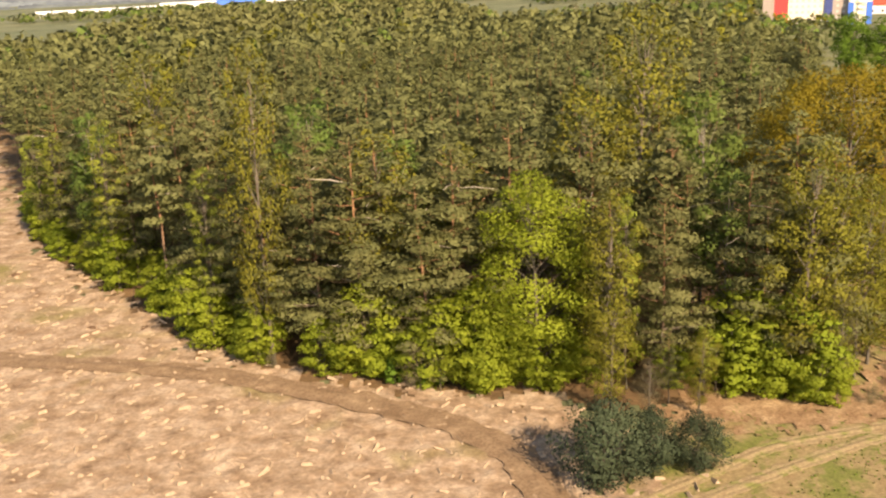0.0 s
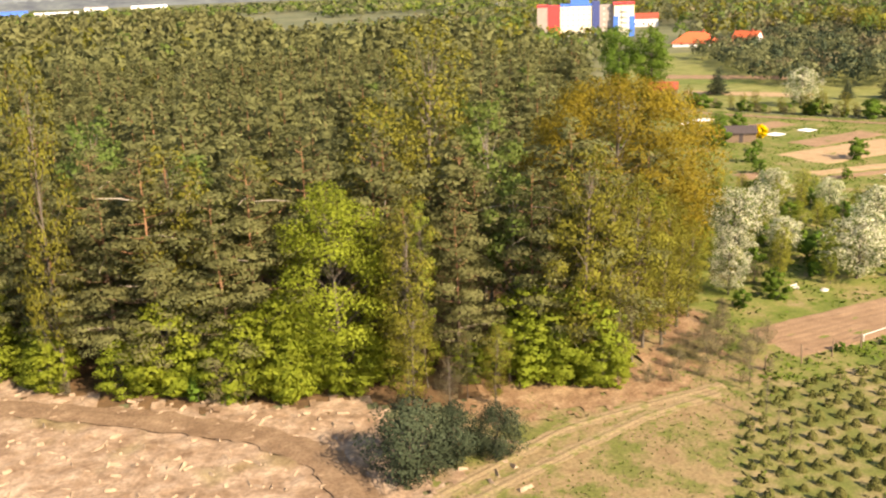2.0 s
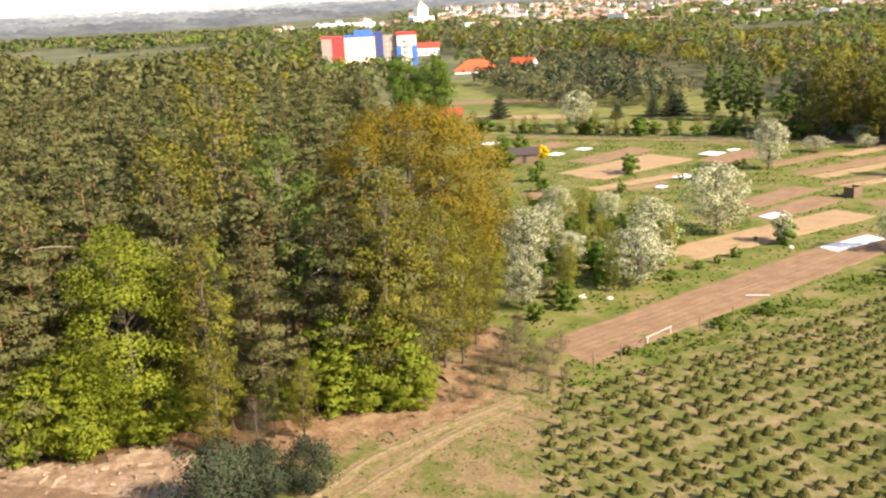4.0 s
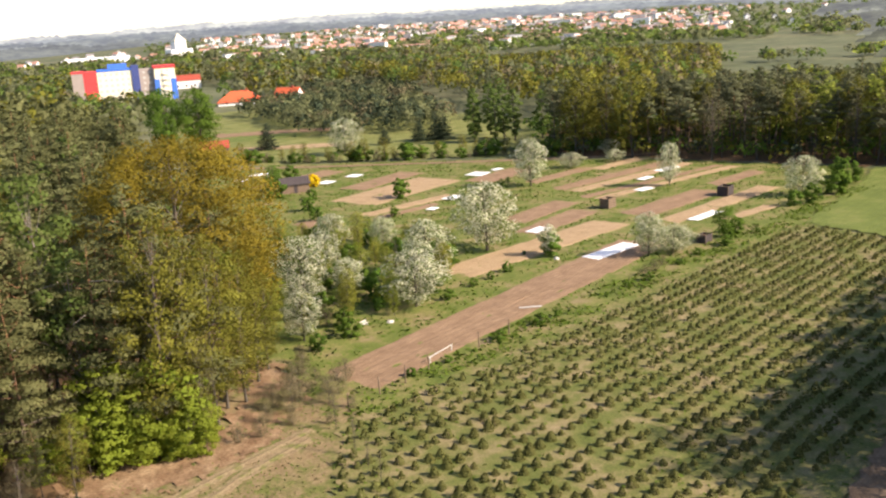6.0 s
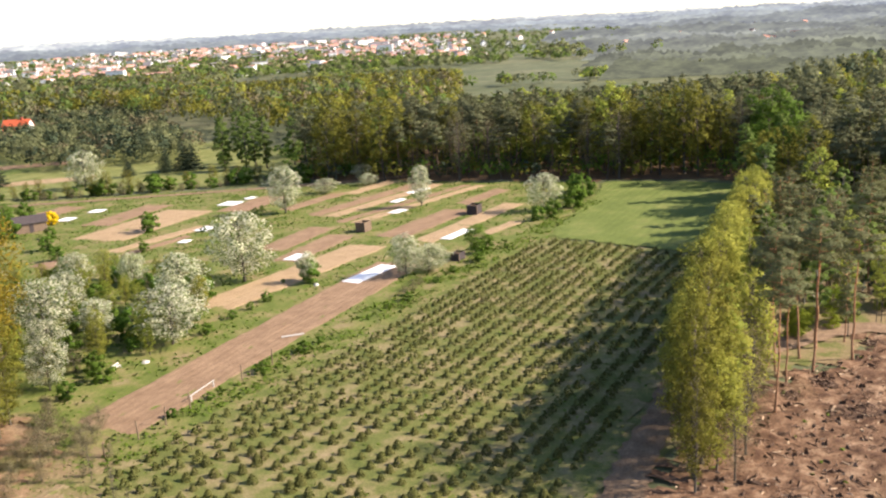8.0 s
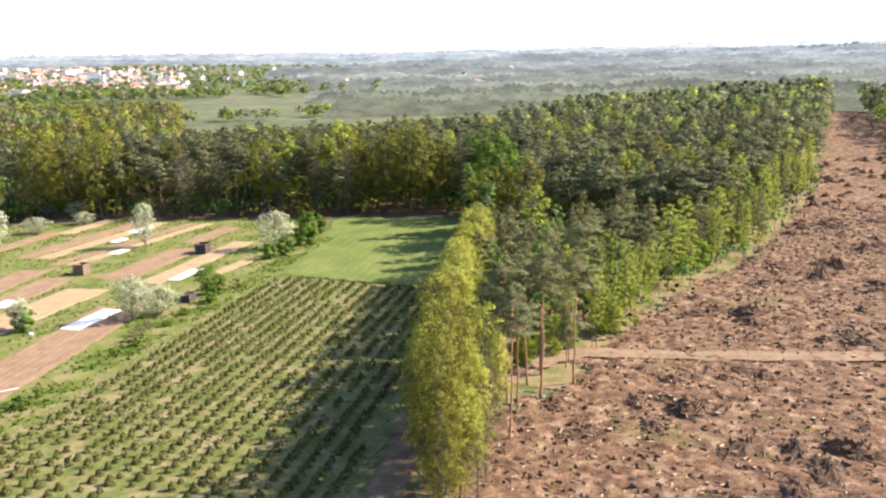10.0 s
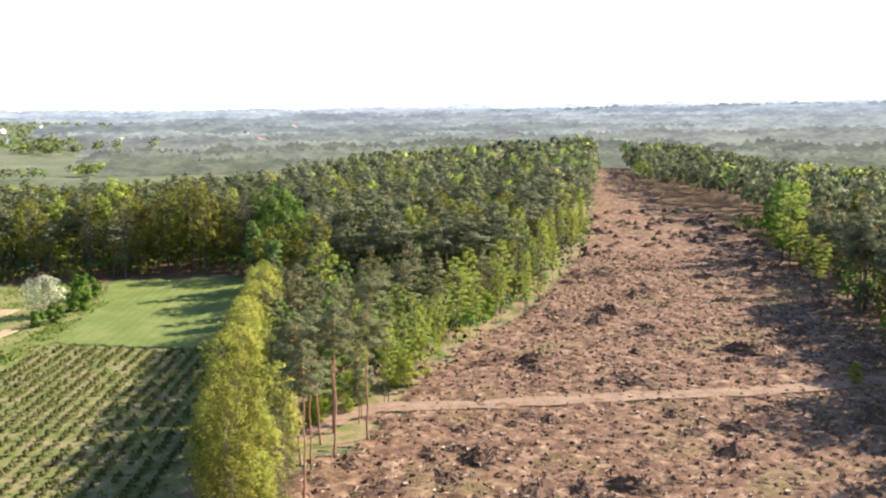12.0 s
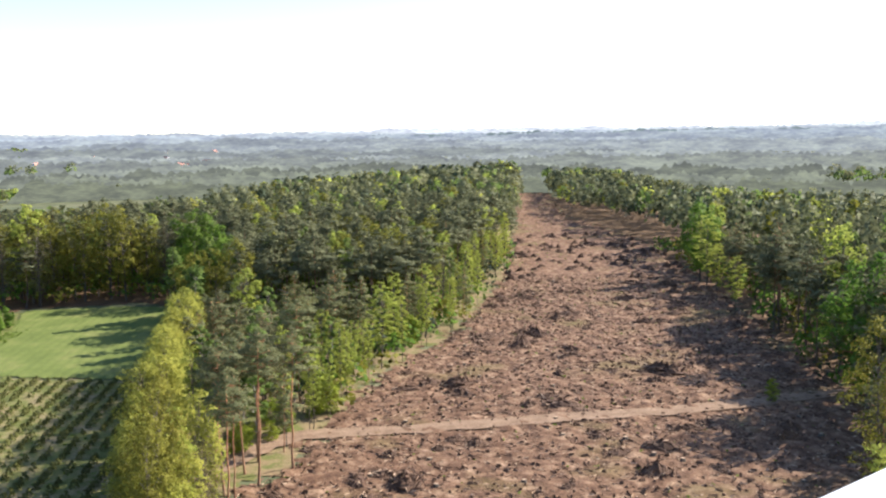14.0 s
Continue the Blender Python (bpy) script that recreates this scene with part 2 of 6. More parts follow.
def box(lo, hi):
    lo, hi = np.asarray(lo, float), np.asarray(hi, float)
    V = np.array([[(lo, hi)[i][0], (lo, hi)[j][1], (lo, hi)[k][2]] for i in (0, 1) for j in (0, 1) for k in (0, 1)])
    return V, np.array([[0, 1, 3, 2], [4, 6, 7, 5], [0, 4, 5, 1], [2, 3, 7, 6], [0, 2, 6, 4], [1, 5, 7, 3]])


def leaves(C, size, rng, slim=0.55, N=None, loose=0.6):
    """A small pointed leaf cluster at each of the centres C, turned loosely along N, the way out of its leaf mass.
    Gives corners, faces and soft normals, so that a mass of leaves takes the light as one form."""
    n = len(C)
    N = np.tile([0.0, 0.0, 1.0], (n, 1)) if N is None else N
    nrm = N + loose * rng.normal(size=(n, 3))
    nrm /= np.linalg.norm(nrm, axis=1, keepdims=True) + 1e-9
    u = np.cross(nrm, 0.7 * rng.normal(size=(n, 3)) + [0, 0, 1.0])
    u /= np.linalg.norm(u, axis=1, keepdims=True) + 1e-9
    v = np.cross(nrm, u)
    s = size * rng.uniform(0.55, 1.45, (n, 1))
    V = np.stack([C + u * s, C + v * s * slim, C - u * s * 0.8, C - v * s * slim], 1).reshape(-1, 3)
    soft = 0.85 * N + 0.22 * nrm
    soft /= np.linalg.norm(soft, axis=1, keepdims=True) + 1e-9
    return V, np.arange(4 * n).reshape(-1, 4), np.repeat(soft, 4, 0)


def leaf_mesh(name, leafy, mat):
    V, Q, N = leafy
    return mesh_of(name, V, Q, mat, True, N)


def in_lobes(lobes, n, rng, shell=0.55, upper=0.0, core=None):
    """n places in ellipsoid lobes (cx, cy, cz, rx, ry, rz), most of them near the surface, and the ways out."""
    L = np.asarray(lobes, float)
    w = (L[:, 3] * L[:, 4]) ** 0.9 * L[:, 5] ** 0.4
    k = rng.choice(len(L), n, p=w / w.sum())
    d = rng.normal(size=(n, 3))
    d[:, 2] += upper
    d /= np.linalg.norm(d, axis=1, keepdims=True)
    r = shell + (1 - shell) * rng.random((n, 1)) ** 0.6
    r *= rng.uniform(0.8, 1.12, (n, 1))
    C = L[k, :3] + d * r * L[k, 3:]
    out = C - (L[:, :3].mean(0) if core is None else core)
    out /= np.linalg.norm(out, axis=1, keepdims=True) + 1e-9
    e = d / L[k, 3:]
    e /= np.linalg.norm(e, axis=1, keepdims=True) + 1e-9
    N = 0.8 * e + 0.55 * out + [0, 0, 0.1]
    return C, N / np.linalg.norm(N, axis=1, keepdims=True)


def part(name, me, parent, label=""):
    ob = new(name, me)
    ob.parent = parent
    return tagged(ob, label)


# ---- trees ----
def stem(rng, h, r, lean=0.03, top=0.12, n=9):
    z = np.linspace(0, 1, n)
    wob = np.cumsum(rng.normal(0, lean, (n, 2)), axis=0) * h / n * 1.2
    wob[0] = 0
    rad = r * (1 - z) ** 0.8 * (1 - top) + r * top
    rad[0] *= 1.35
    return np.c_[wob, z * h], rad


def along(P, s):
    x = s * (len(P) - 1)
    i = min(int(x), len(P) - 2)
    return P[i] + (P[i + 1] - P[i]) * (x - i)


DEAD = []  # bare boughs of the pine shaped last


def pine_shape(rng, h, low, spread, nbr, r=None):
    """Stem, boughs and needle pads of a Scots pine."""
    P, rad = stem(rng, h, r or h * 0.0105, 0.035, 0.08)
    wood, lobes, dead, az = [tube(P, rad, 7)], [], [], rng.uniform(0, 6)
    for i in range(nbr):
        s = (i + rng.random()) / nbr
        z = low + (0.985 - low) * s
        az += 2.4 + rng.normal(0, 0.4)
        reach = spread * (0.35 + 0.65 * math.sin(math.pi * min(1.0, 0.28 + 0.74 * s))) * rng.uniform(0.6, 1.15) * (1.0 if s < 0.75 else 1.0 - (s - 0.75) * 1.7)
        root = along(P, z)
        rise = reach * (0.10 + 0.45 * s) * rng.uniform(0.4, 1.4)
        d = np.array([math.cos(az), math.sin(az), 0])
        tip = root + d * reach + [0, 0, rise]
        mid = root + d * reach * 0.5 + [0, 0, rise * 0.25]
        wood.append(tube([root, mid, tip], [0.07 * (1.2 - s), 0.05, 0.02], 3))
        for f in ((0.45, 0.95) if reach > 1.2 else (0.6,)):
            c = root + (tip - root) * f + rng.normal(0, 0.25, 3)
            w = reach * 0.34 * rng.uniform(0.7, 1.35) + 0.34
            lobes.append((*c, w, w, 0.25 * w + 0.12))
    for i in range(7):
        z, az = rng.uniform(0.3, 0.85), rng.uniform(0, 6.28)
        root, L = along(P, z), spread * rng.uniform(0.5, 1.05)
        d = np.array([math.cos(az), math.sin(az), rng.uniform(-0.1, 0.35)])
        dead.append(tube([root, root + d * L * 0.5 + [0, 0, 0.15], root + d * L], [0.06, 0.05, 0.02], 3))
    top = along(P, 0.99)
    lobes.append((*top, spread * 0.28, spread * 0.28, 0.7))
    DEAD[:] = dead
    return wood, lobes


def leafy_shape(rng, h, low, R, nl, r=None, tiers=False, mass=1.0):
    """Stem, limbs and leaf masses of a broadleaved tree."""
    P, rad = stem(rng, h * 0.92, r or h * 0.011, 0.04, 0.08)
    wood, lobes = [tube(P, rad, 7)], []
    zc, hz = h * (1 + low) / 2, h * (1 - low) / 2
    for i in range(nl):
        s = (i + rng.random()) / nl
        z = low * h + (h - low * h) * s
        ring = math.sqrt(max(0.04, 1 - ((z - zc) / hz) ** 2))
        az = i * 2.4 + rng.normal(0, 0.4)
        d = R * ring * rng.uniform(0.35, 0.82)
        w = mass * R * rng.uniform(0.24, 0.42) * (0.6 + 0.4 * ring)
        c = np.array([math.cos(az) * d, math.sin(az) * d, z])
        c[:2] += along(P, min(0.98, z / h))[:2]
        lobes.append((*c, w, w, w * (0.4 if tiers else 0.75)))
        root = along(P, max(0.08, min(0.95, z / h - 0.12)))
        wood.append(tube([root, (root + c) / 2 + [0, 0, 0.1], c], [0.0035 * h, 0.02, 0.01], 3))
    return wood, lobes


TREES = {}
KINDS = {
    # name: (label, category, bark, leaf, shape)
    "pine": ("tall Scots pine with orange upper bark and dark olive needles", "pine tree", "pine_bark", "pine_needles"),
    "back_pine": ("tall Scots pine with a rounded dark olive crown", "pine tree", "pine_bark", "pine_needles"),
    "spruce": ("dark green conical spruce with drooping boughs", "spruce tree", "grey_bark", "dark_needles"),
    "beech": ("broad beech in bright fresh yellow-green leaf at the wood's edge", "beech tree", "grey_bark", "fresh_leaves"),
    "maple": ("slender broadleaved tree with light green spring leaves", "broadleaf tree", "grey_bark", "lit_leaves"),
    "leafy": ("mid-green broadleaved tree in full spring leaf", "broadleaf tree", "grey_bark", "green_leaves"),
    "birch": ("pale-stemmed birch with airy light green leaves", "birch tree", "birch_bark", "birch_leaves"),
    "oak": ("large round-crowned oak with yellow-brown young leaves", "oak tree", "grey_bark", "oak_leaves"),
    "olive": ("broadleaved tree with olive-yellow opening leaves", "broadleaf tree", "grey_bark", "olive_leaves"),
    "budding": ("still bare grey-brown tree with opening buds", "bare tree", "grey_bark", "brown_buds"),
    "poplar": ("tall narrow poplar with green spring leaves", "poplar tree", "grey_bark", "birch_leaves"),
    "cherry": ("fruit tree covered in white blossom", "blossoming tree", "grey_bark", "blossom"),
    "understory": ("low bushy young beech with fresh green leaves", "bush", "grey_bark", "fresh_leaves"),
    "shrub": ("rounded green garden shrub", "shrub", "grey_bark", "green_leaves"),
    "yew": ("dense dark blue-green evergreen bush by the sandy track", "evergreen bush", "grey_bark", "dark_needles"),
    "bare_shrub": ("twiggy bare grey-brown shrub", "bare shrub", "grey_bark", "brown_buds"),
    "pole_pine": ("bare-stemmed slim pine with a small crown at the cut edge", "pine tree", "pole_bark", "grey_needles"),
    "far_pine": ("tall pine with a rounded grey-olive crown on a bare stem", "pine tree", "pine_bark", "umber_needles"),
    "wood_pine": ("tall Scots pine with a layered olive crown", "pine tree", "pine_bark", "pine_needles"),
    "strip_pine": ("bushy grey-green pine in the strip of trees", "pine tree", "pole_bark", "grey_needles"),
    "far_oak": ("broadleaved tree with yellow-olive opening leaves at the wood's edge", "broadleaf tree", "grey_bark", "olive_leaves"),
    "far_birch": ("narrow birch with light green leaves among the pines", "birch tree", "birch_bark", "birch_leaves"),
    "lit_tree": ("broadleaved tree with bright yellow-green spring leaves", "broadleaf tree", "grey_bark", "lit_leaves"),
    "hornbeam": ("slender hedge tree with yellow-green opening leaves", "broadleaf tree", "grey_bark", "hedge_leaves"),
    "blue_pine": ("slim pine with grey-green needles in the strip of trees", "pine tree", "pole_bark", "grey_needles"),
}
NAMES = {"far_pine": "pine_tree", "strip_pine": "pine_tree", "far_oak": "broadleaf_tree", "far_birch": "birch_tree", "lit_tree": "broadleaf_tree", "hornbeam": "broadleaf_tree", "pine": "pine_tree", "back_pine": "pine_tree", "blue_pine": "pine_tree", "pole_pine": "pine_tree", "spruce": "spruce_tree", "beech": "beech_tree", "maple": "broadleaf_tree", "leafy": "broadleaf_tree", "birch": "birch_tree", "oak": "oak_tree",
         "olive": "broadleaf_tree", "budding": "bare_tree", "poplar": "poplar_tree", "cherry": "blossoming_tree", "understory": "bush", "shrub": "shrub", "yew": "evergreen_bush", "bare_shrub": "bare_shrub"}


def shape(kind, rng, h):
    """Wood, lobes, number of leaves, leaf size, slimness, how level the leaves lie."""
    if kind == "pine":
        return (*pine_shape(rng, h, rng.uniform(0.16, 0.3), 4.1, 40), 9500, 0.2, 0.32, 0.6)
    if kind == "back_pine":
        return (*pine_shape(rng, h, 0.42, 3.7, 28), 3800, 0.27, 0.34, 0.6)
    if kind == "blue_pine":
        return (*pine_shape(rng, h, 0.38, 2.5, 24), 2400, 0.22, 0.42, 0.6)
    if kind == "far_pine":
        return (*pine_shape(rng, h, 0.6, 3.7, 17), 1150, 0.42, 0.36, 0.6)
    if kind == "wood_pine":
        return (*pine_shape(rng, h, 0.5, 3.9, 20), 1350, 0.38, 0.32, 0.6)
    if kind == "strip_pine":
        return (*pine_shape(rng, h, 0.3, 2.9, 26), 1500, 0.32, 0.36, 0.6)
    if kind == "far_oak":
        return (*leafy_shape(rng, h, 0.24, h * 0.27, 34, mass=0.85), 2000, 0.24, 0.6, 0.2)
    if kind == "far_birch":
        return (*leafy_shape(rng, h, 0.12, h * 0.15, 24, h * 0.007), 900, 0.32, 0.6, 0.0)
    if kind == "lit_tree":
        return (*leafy_shape(rng, h, 0.16, h * 0.23, 40, mass=0.8), 2400, 0.2, 0.6, 0.2)
    if kind == "hornbeam":
        return (*leafy_shape(rng, h, 0.1, h * 0.24, 50, h * 0.007), 3600, 0.12, 0.55, 0.0)
    if kind == "pole_pine":
        return (*pine_shape(rng, h, 0.7, 2.2, 16, h * 0.0082), 2200, 0.2, 0.34, 0.6)
    if kind == "spruce":
        P, rad = stem(rng, h, h * 0.012, 0.008, 0.05)
        lobes = [(*(along(P, z) + [math.cos(i * 2.4) * w * 0.45, math.sin(i * 2.4) * w * 0.45, 0]), w * 0.62, w * 0.62, 0.5)
                 for i, z in enumerate(np.linspace(0.04, 0.97, 34)) for w in [h * 0.21 * (1 - z) ** 0.85 + 0.15]]
        return [tube(P, rad, 6)], lobes, 3200, 0.26, 0.4, 0.4
    if kind == "beech":
        return (*leafy_shape(rng, h, 0.02, h * 0.34, 70, tiers=True), 18000, 0.13, 0.6, 1.0)
    if kind == "maple":
        return (*leafy_shape(rng, h, 0.28, h * 0.2, 46, h * 0.007, tiers=True, mass=0.8), 3000, 0.12, 0.6, 0.0)
    if kind == "leafy":
        return (*leafy_shape(rng, h, 0.15, h * 0.28, 32), 4600, 0.2, 0.6, 0.3)
    if kind == "birch":
        return (*leafy_shape(rng, h, 0.3, h * 0.19, 30, h * 0.008), 3000, 0.18, 0.6, 0.0)
    if kind == "oak":
        wood, _ = leafy_shape(rng, h, 0.2, h * 0.4, 60, h * 0.018)
        lobes = []
        for i in range(190):  # a dome of small leaf masses
            z = -0.8 + 1.76 * (i + 0.5) / 190
            az, q = i * 2.4 + rng.normal(0, 0.2), math.sqrt(max(0.02, 1 - min(1, abs(z)) ** 2)) * rng.uniform(0.78, 0.98)
            lobes.append((math.cos(az) * q * h * 0.41, math.sin(az) * q * h * 0.41, h * 0.56 + z * h * 0.42, *(rng.uniform(1.3, 2.1),) * 2, rng.uniform(1.0, 1.6)))
        return wood, lobes, 46000, 0.13, 0.6, 0.2
    if kind == "olive":
        return (*leafy_shape(rng, h, 0.15, h * 0.24, 40, mass=0.9), 5200, 0.125, 0.6, 0.2)
    if kind == "budding":
        return (*leafy_shape(rng, h, 0.2, h * 0.24, 60), 3000, 0.1, 0.4, 0.0)
    if kind == "poplar":
        return (*leafy_shape(rng, h, 0.08, h * 0.15, 34), 3200, 0.22, 0.6, 0.0)
    if kind == "cherry":
        return (*leafy_shape(rng, h, 0.14, h * 0.56, 95, h * 0.016, mass=0.6), 3800, 0.095, 0.7, 0.2)
    if kind == "understory":
        return (*leafy_shape(rng, h, 0.0, h * 0.5, 30, h * 0.012, tiers=True), 3000, 0.1, 0.6, 0.9)
    if kind == "shrub":
        return (*leafy_shape(rng, h, 0.0, h * 0.6, 14, h * 0.015), 1100, 0.13, 0.6, 0.2)
    if kind == "yew":
        return (*leafy_shape(rng, h, 0.0, h * 0.72, 46, h * 0.02), 11000, 0.12, 0.5, 0.3)
    return (*leafy_shape(rng, h, 0.0, h * 0.42, 46, h * 0.01), 2600, 0.09, 0.4, 0.0)


HEIGHT = {"wood_pine": 20, "far_pine": 20, "strip_pine": 14, "far_oak": 18, "far_birch": 15, "lit_tree": 15, "hornbeam": 10, "pine": 21, "back_pine": 21, "blue_pine": 16, "pole_pine": 17, "spruce": 14, "beech": 18, "maple": 13, "leafy": 15, "birch": 17, "oak": 23, "olive": 16, "budding": 15, "poplar": 16, "cherry": 7, "understory": 4, "shrub": 2.2, "yew": 6, "bare_shrub": 5}
VARIANTS = {"wood_pine": 5, "birch": 2, "beech": 1, "far_pine": 4, "strip_pine": 4, "far_oak": 3, "far_birch": 2, "lit_tree": 2, "hornbeam": 3, "pine": 6, "back_pine": 4, "blue_pine": 3, "maple": 5, "understory": 3, "leafy": 2, "cherry": 3, "olive": 2, "budding": 2, "bare_shrub": 2, "pole_pine": 3, "shrub": 2}


def plant(kind, x, y, h, turn=None, wide=1.0, seed=None, z=0.0, group=""):
    """One tree or bush of that kind, h metres high, standing at x, y."""
    v = int(seed if seed is not None else RNG.integers(99)) % VARIANTS.get(kind, 1)
    s = h / HEIGHT[kind]
    turn = RNG.uniform(0, 360) if turn is None else turn
    m = pose(x, y, z, 0, 0, turn) @ Matrix.Diagonal((s * wide, s * wide, s, 1))
    if (kind, v) in TREES:
        ob = copy_thing(TREES[kind, v], m)
    else:
        rng = np.random.default_rng(sum(map(ord, kind)) * 10 + v)
        wood, lobes, n, size, slim, flat = shape(kind, rng, HEIGHT[kind])
        label, cat, bark, leaf = KINDS[kind]
        ob = tagged(new(NAMES[kind]), label, cat)
        part("trunk", mesh_of("trunk", *merge(wood), bark, True), ob)
        C, N = in_lobes(lobes, n, rng, 0.5, 0.7 if "pine" in kind else 0.25)
        part("crown", leaf_mesh("crown", leaves(C, size, rng, slim, N), leaf), ob)
        if kind == "pine":
            for piece in DEAD[:5]:
                part("dead_bough", mesh_of("dead_bough", *piece, "dead_wood", True), ob, "pale bare dead bough")
        if kind == "cherry":
            C, N = in_lobes(lobes, 2000, rng, 0.35, 0.0)
            part("leaves", leaf_mesh("leaves", leaves(C, size * 1.1, rng, slim, N), "birch_leaves"), ob, "first green leaves")
        ob.matrix_basis = m
        TREES[kind, v] = ob
    if group:
        ob["group"] = group
    return ob


def inside(poly, X, Y):
    poly = np.asarray(poly, float)
    r = np.zeros(X.shape, bool)
    for (x0, y0), (x1, y1) in zip(poly, np.roll(poly, -1, 0)):
        r ^= ((y0 > Y) != (y1 > Y)) & (X < (x1 - x0) * (Y - y0) / ((y1 - y0) or 1e-9) + x0)
    return r


def scatter(poly, gap, rng, jitter=0.42):
    lo, hi = np.min(poly, 0), np.max(poly, 0)
    X, Y = np.meshgrid(np.arange(lo[0], hi[0], gap), np.arange(lo[1], hi[1], gap))
    X[::2] += gap / 2
    X, Y = (A + rng.uniform(-jitter, jitter, A.shape) * gap for A in (X, Y))
    k = inside(poly, X, Y)
    return np.c_[X[k], Y[k]]


def line_distance(P, line):
    """Distance of points from a polyline."""
    best = np.full(len(P), 1e9)
    for a, b in zip(line[:-1], line[1:]):
        a, b = np.asarray(a, float), np.asarray(b, float)
        t = np.clip(((P - a) @ (b - a)) / ((b - a) @ (b - a)), 0, 1)
        best = np.minimum(best, np.linalg.norm(P - a - t[:, None] * (b - a), axis=1))
    return best


RNG = np.random.default_rng(7)


# ---- ground ----
def relief(X, Y):
    """Height of the land: level round the place, low hills far off."""
    r = np.hypot(X, Y)
    k = np.clip((r - 900) / 2600, 0, 1)
    town = np.clip((r - 1050) / 900, 0, 1) * np.clip((np.degrees(np.arctan2(X, Y)) - 14) / 12, 0, 1) * np.clip((70 - np.degrees(np.arctan2(X, Y))) / 14, 0, 1)
    return 12 * town * town * (3 - 2 * town) + k * (4 + 4 * np.sin(X / 640 + 1.0) * np.cos(Y / 830 + 0.4) + 2 * np.sin(X / 300 + Y / 410))


def sheet(name, poly, z, mat, cell=1.0, rough=0.0, wob=0.6, label="", category="", furrow=None):
    """A patch of ground inside a polygon, with uneven edges and relief."""
    poly = np.asarray(poly, float)
    lo, hi = poly.min(0) - 1, poly.max(0) + 1
    xs, ys = np.arange(lo[0], hi[0], cell), np.arange(lo[1], hi[1], cell)
    X, Y = np.meshgrid(xs, ys)
    rng = np.random.default_rng(len(name) * 7 + int(abs(lo[0])))
    nx, ny = X.shape[1], X.shape[0]
    cx, cy = X[:-1, :-1] + cell / 2, Y[:-1, :-1] + cell / 2
    g = rng.normal(size=(2,) + cx.shape)
    for _ in range(2):
        g = (g + np.roll(g, 1, 1) + np.roll(g, 1, 2) + np.roll(g, -1, 1)) / 2.6
    ox, oy = g * wob
    keep = inside(poly, cx + ox, cy + oy)
    Z = np.full(X.shape, float(z))
    if rough:
        a = rng.normal(size=X.shape)
        soft = (a + np.roll(a, 1, 0) + np.roll(a, 1, 1) + np.roll(a, (1, 1), (0, 1))) / 4
        Z += rough * np.clip(soft + 0.5 * a + 0.6, 0, 3)
    if furrow:
        Z += furrow[1] * (0.5 + 0.5 * np.sin((-math.sin(furrow[0]) * X + math.cos(furrow[0]) * Y) * 2 * np.pi / furrow[2]))
    j, i = np.nonzero(keep)
    Q = np.stack([j * nx + i, j * nx + i + 1, (j + 1) * nx + i + 1, (j + 1) * nx + i], 1)
    used, inv = np.unique(Q, return_inverse=True)
    V = np.c_[X.ravel(), Y.ravel(), Z.ravel()][used]
    ob = new(name, mesh_of(name, V, inv.reshape(Q.shape), mat, True))
    return tagged(ob, label, category, kind="structure")


ax = np.concatenate([-np.geomspace(4900, 300, 34), np.linspace(-280, 580, 44), np.geomspace(600, 4900, 34)])
X, Y = np.meshgrid(ax, ax)
nx = len(ax)
j, i = np.meshgrid(np.arange(nx - 1), np.arange(nx - 1), indexing="ij")
j, i = j.ravel(), i.ravel()
tagged(new("ground", mesh_of("ground", np.c_[X.ravel(), Y.ravel(), relief(X, Y).ravel()], np.stack([j * nx + i, j * nx + i + 1, (j + 1) * nx + i + 1, (j + 1) * nx + i], 1), "far_land", True)),
       "wide green and brown land reaching the horizon", "ground", kind="structure")

NW_EDGE = [(-110, 235), (-75, 163), (-56, 129), (-36, 105), (-27, 93.5), (-17, 84.5), (-4, 79), (8, 77), (23, 75), (31, 72), (38, 73)]
STRIP_EDGE = [(76, 30), (91, 27), (99, 22), (118, 20), (138, 17), (165, 8), (186, 4), (238, -3), (369, -9), (531, -12), (640, -16)]
SOUTH_EDGE = [(640, -34), (520, -31), (406, -30), (311, -48), (212, -50), (142, -47), (124, -47), (100, -46), (74, -41), (50, -46)]
CUT = NW_EDGE[:8] + [(16, 68), (24, 62), (34, 50), (45, 36), (58, 30)] + STRIP_EDGE + SOUTH_EDGE + [(-60, -60), (-200, 60)]
FIELD = [(42, 68.5), (137, 80), (135, 52), (92, 38), (84, 36), (72, 34), (62, 31), (54, 28), (44, 24), (34, 36), (31, 53)]
CROP = [(137.5, 80), (176, 91), (190, 96), (195, 76), (193, 64), (135.5, 52)]
sheet("clear_cut", [(6, 36), (26, 26), (44, 22), (58, 27.5)] + STRIP_EDGE + SOUTH_EDGE + [(-60, -60), (-60, 10), (0, 20)], 0.03, "clear_cut_soil", 0.75, 0.15, 1.2, "churned brown earth of a clear-cut strip strewn with chips", "ground")
sheet("pale_cut", NW_EDGE[:8] + [(14, 66), (10, 50), (6, 36), (0, 20), (-60, 10), (-190, 70)], 0.1, "pale_cut_soil", 0.6, 0.09, 1.6, "pale sandy earth strewn with wood chips", "ground")
sheet("verge", [(14, 69), (10, 50), (6, 36), (26, 26), (44, 24), (34, 37), (32, 53), (42, 66), (48, 76), (46, 84), (40, 88), (34, 76), (24, 75)], 0.10, "dry_verge", 0.8, 0.03, 0.8, "dry trampled grass and bare sand beside the wood", "ground")
